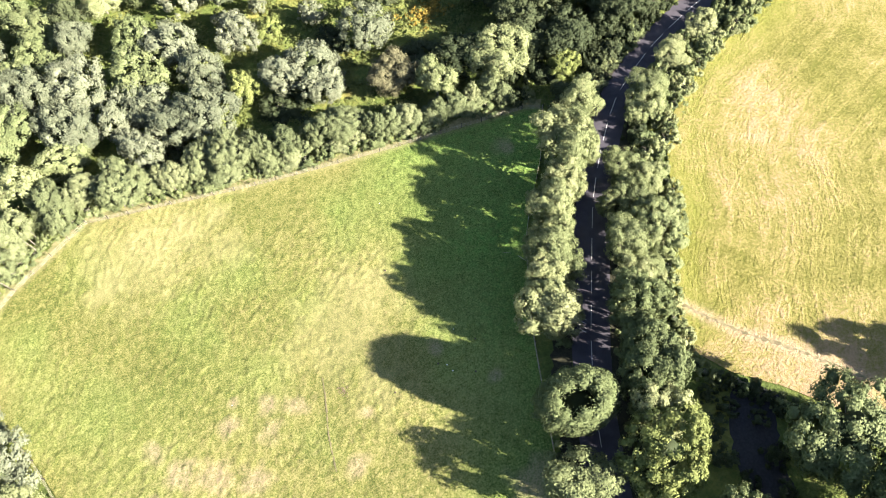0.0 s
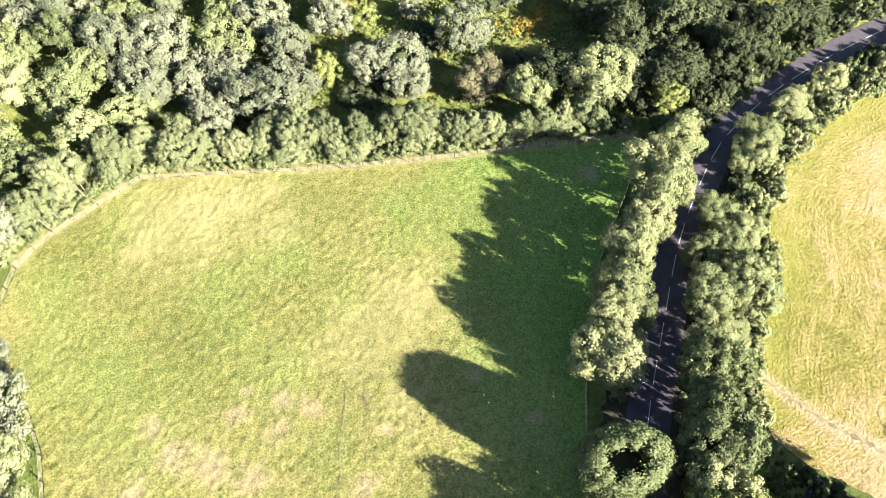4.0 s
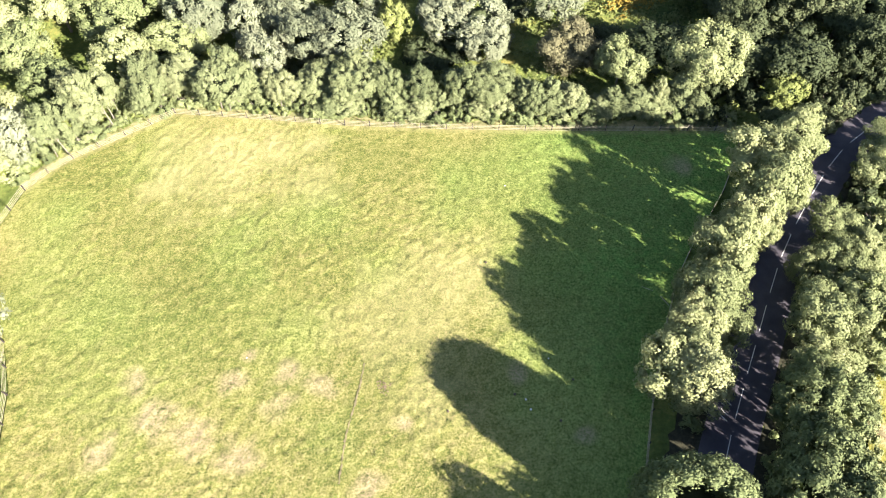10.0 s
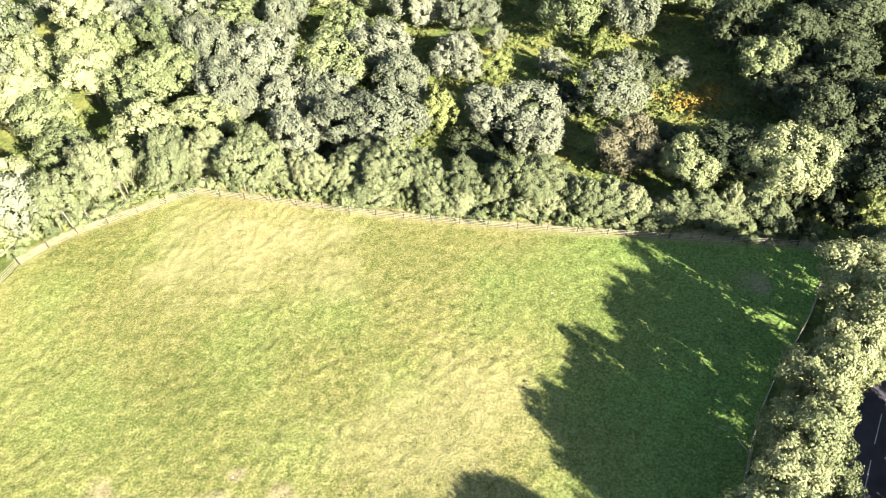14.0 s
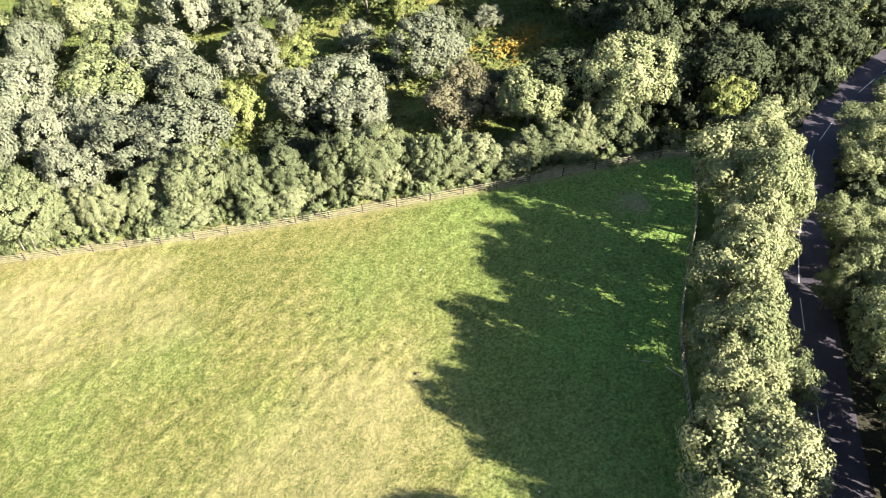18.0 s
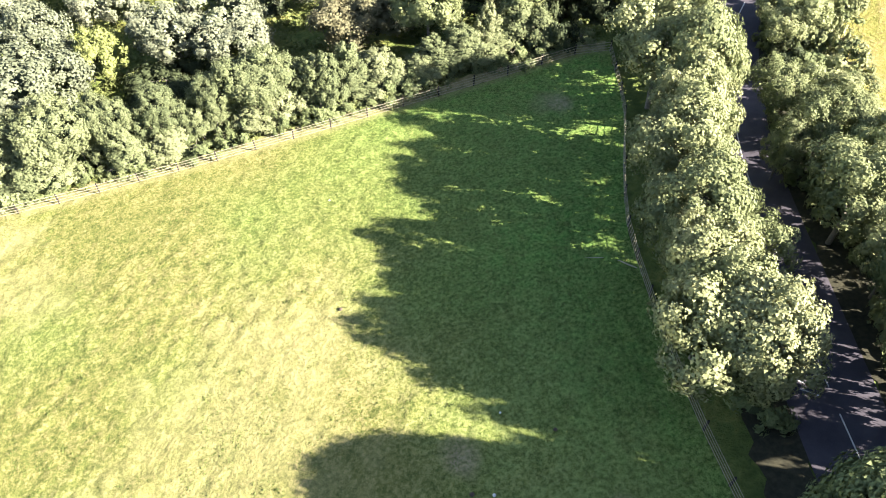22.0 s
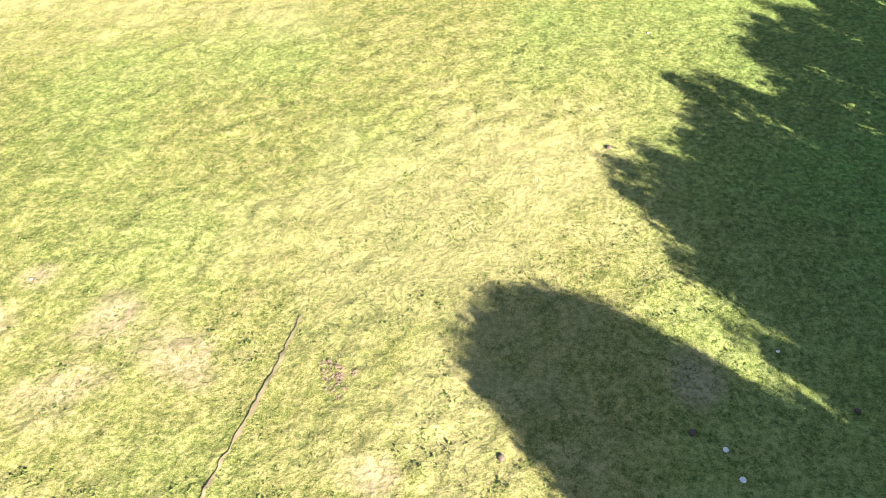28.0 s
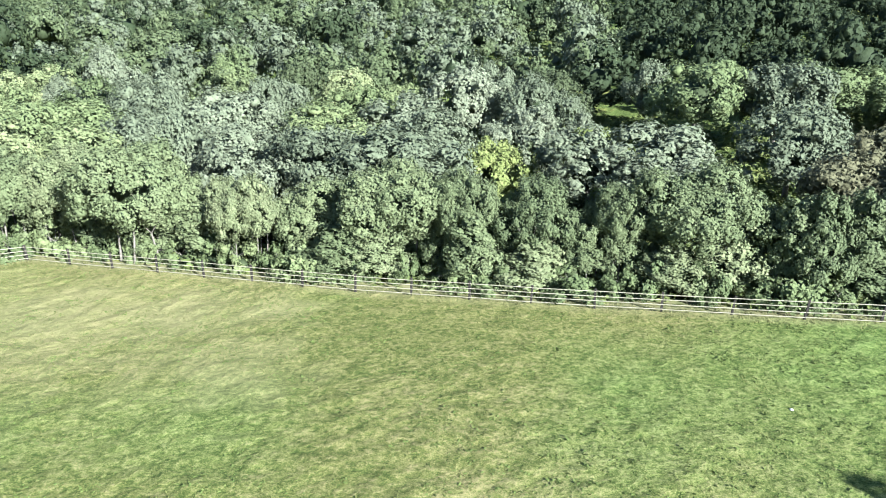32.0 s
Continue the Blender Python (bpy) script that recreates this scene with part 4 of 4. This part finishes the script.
# ---- lane markings, tracks ----
p = dense(ROAD, 1.0)
ob = tagged(new("centre_line"), "broken white centre line painted on the lane", "road marking", kind="structure")
for k in range(100, len(p) - 80, 6):
    a, b = Vector((*p[k], 0)), Vector((*p[k + 4], 0))
    way = (b - a).normalized()
    side = Vector((way.y, -way.x, 0)) * 0.045
    v = [q + Vector((0, 0, float(height(q.x, q.y)) + 0.068)) for q in (a - side, b - side, b + side, a + side)]
    part("dash", mesh_from("dash", v, [(3, 2, 1, 0)], [M["paint"]]), None, ob)
ob = tagged(new("lane_marking"), "worn white painted strokes on the lane", "road marking", kind="structure")
for k in range(5):
    a = Vector((30.1 + 0.28 * k, 24.6 + 0.62 * k, 0))
    v = [a + Vector(q) for q in ((-0.05, 0, 0), (-0.75, 0.95, 0), (-0.65, 1.0, 0), (0.05, 0.05, 0))]
    v = [q + Vector((0, 0, float(height(q.x, q.y)) + 0.068)) for q in v]
    part("stroke", mesh_from("stroke", v, [(3, 2, 1, 0)], [M["paint"]]), None, ob)
tagged(new("meadow_track", ribbon("meadow_track", TRACK, -0.2, 0.2, M["track"], 0.04, 0.4, 0.16, True)), "pale dry track across the meadow", "track", kind="structure")
tagged(new("verge", ribbon("verge", BACK_FENCE, -2.1, 0.1, M["verge"], 0.06, 0.8, 0.2)), "strip of long pale grass behind the fence", "verge", kind="structure")
# dark strips laid along the lane to paint the shade below the hedges
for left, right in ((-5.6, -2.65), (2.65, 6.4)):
    tagged(new("lane_verge", ribbon("lane_verge", ROAD[1:15], left, right, M["litter"], 0.04, 0.8, 0.25)), "dark strip beside the lane, painted as hedge shade", "verge", kind="structure")
# widened past the drive, its near-black surface painting the shaded ground around
tagged(new("driveway", ribbon("driveway", [(48.2, 8.8), (45, 5), (42.6, -2), (40, -16)], -3.4, 2.6, M["tarmac"], 0.05, 1.0, 0.15)), "asphalt drive off the lane, deep shade in its colour", "road", kind="structure")

# ---- grass ----


def grass(name, places, material, tall, width, label, blades=4):
    """Tufts of bent blades as one mesh."""
    p = np.asarray(places)
    n = len(p) * blades
    q = np.repeat(p, blades, 0) + rng.normal(0, 0.09, (n, 2))
    z = height(q[:, 0], q[:, 1]) + np.where(inside(q[:, 0], q[:, 1], FIELD), tussocks(q[:, 0], q[:, 1]) - 0.04, 0)
    a = rng.uniform(0, math.tau, n)
    h = tall * rng.uniform(0.5, 1.4, n)
    lean = h * rng.uniform(0.2, 0.9, n)
    u = np.c_[np.cos(a), np.sin(a)]
    w = np.c_[-u[:, 1], u[:, 0]] * width
    foot = np.c_[q, z]
    v = np.stack([foot - np.c_[w, w[:, 0] * 0], foot + np.c_[w, w[:, 0] * 0], foot + np.c_[u * lean[:, None], h]], 1).reshape(-1, 3)
    return tagged(new(name, mesh_from(name, v, np.arange(n * 3).reshape(-1, 3), [material])), label, "grass", kind="stuff")


x, y = rng.uniform(-62, 42, 60000), rng.uniform(-5, 74, 60000)
ok = inside(x, y, FIELD) & (lumps(x, y, 1.3, 44) + 0.4 * lumps(x, y, 9, 45) > 0.5)
grass("pasture_grass", np.c_[x, y][ok], M["blade"], 0.10, 0.045, "short grazed grass tufts on the pasture", 3)
x, y = rng.uniform(-62, 40, 62000), rng.uniform(8, 73, 62000)
ok = inside(x, y, FIELD) & (lumps(x, y, 1.4, 47) + 0.35 * lumps(x, y, 11, 48) + 0.12 * (inside(x, y, [(-12, 48), (20, 46), (34, 68), (-6, 68)])) > 0.74) & (to_line(x, y, BACK_FENCE) > 1)
clumps = [(a, b, r) for a, b, r in zip(x[ok], y[ok], rng.uniform(0.07, 0.19, ok.sum()))]
tagged(new("pasture_tussocks", scattered("pasture_tussocks", clumps, M["tuft"], 140, 5, 8, 0.5, lambda r: r * rng.uniform(0.35, 0.7))), "leafy tussocks of ungrazed grass on the pasture", "grass", kind="stuff")
v = dense(BACK_FENCE, 0.12)
v = np.concatenate([v + rng.normal(0, 0.6, v.shape) + (0, 0.5) for _ in range(4)])
grass("verge_grass", v, M["dry_blade"], 0.2, 0.025, "long pale dry grass along the fence", 4)

# ---- small things in the pasture ----


def pebble(name, x, y, r, material, label, category):
    bm = bmesh.new()
    bmesh.ops.create_icosphere(bm, subdivisions=2, radius=r)
    for q in bm.verts:
        q.co *= 1 + 0.25 * noise.noise(q.co * 4 / r * 0.2 + Vector((x, y, 0)))
        q.co.z *= 0.6
    me = bpy.data.meshes.new(name)
    bm.to_mesh(me)
    bm.free()
    me.materials.append(material)
    ob = tagged(new(name, me), label, category)
    ob.location = (x, y, float(height(x, y)) + float(tussocks(x, y)) + r * 0.3)
    return ob


M["stone"] = plain("pale_stone", (0.4, 0.4, 0.38), (0.6, 0.6, 0.58), 8.0)
M["dung"] = plain("dark_dung", (0.03, 0.025, 0.02), (0.09, 0.07, 0.05), 9.0)
for x, y, r in [(8.8, 27.0, 0.12), (9.3, 25.8, 0.13), (11.6, 32.2, 0.08), (-23.8, 32.1, 0.08), (7.2, 59, 0.08)]:
    pebble("pale_stone", x, y, r, M["stone"], "small pale rounded stone lying in the grass", "stone")
for x, y, r in [(7.6, 27.6, 0.16), (0.2, 25.5, 0.15), (4.5, 46, 0.16), (12.5, 24.5, 0.15), (14.2, 29.5, 0.14)]:
    pebble("dung_heap", x, y, r, M["dung"], "dark heap of dung in the grass", "dung")


def fallen_branch(points, girth):
    verts, faces = [], []
    for k, (a, b) in enumerate(zip(points, points[1:])):
        lift = lambda q: (q[0], q[1], float(height(*q)) + float(tussocks(*q)) - 0.02)
        tube(verts, faces, lift(a), lift(b), girth * (1 - 0.2 * k), girth * (0.8 - 0.2 * k), 6)
    ob = new("fallen_branch", mesh_from("fallen_branch", verts, faces, [M["rail"]], True))
    return tagged(ob, "pale bare fallen branch lying by the fence", "branch")


fallen_branch([(26.3, 39.4), (25.6, 40.6), (24.6, 41.6), (23.4, 42.2)], 0.07)
tagged(new("dry_rut", ribbon("dry_rut", [(-9.7, 31.5), (-9.9, 28.8), (-10.3, 26), (-10.6, 24.1), (-10.9, 22.4), (-11, 17)], -0.07, 0.07, M["track"], 0.05, 0.25, 0.05, True)), "narrow pale rut worn through the grass", "rut", kind="structure")
dock = [(-7.2 + rng.normal(0, 0.5), 28.6 + rng.normal(0, 0.6), rng.uniform(0.11, 0.22)) for k in range(44)]
tagged(new("dock_plants", scattered("dock_plants", dock, M["dock"], 120, 7, 24, 0.4, lambda r: r * 0.45)), "patch of reddish dock plants in the grass", "weeds", kind="stuff")
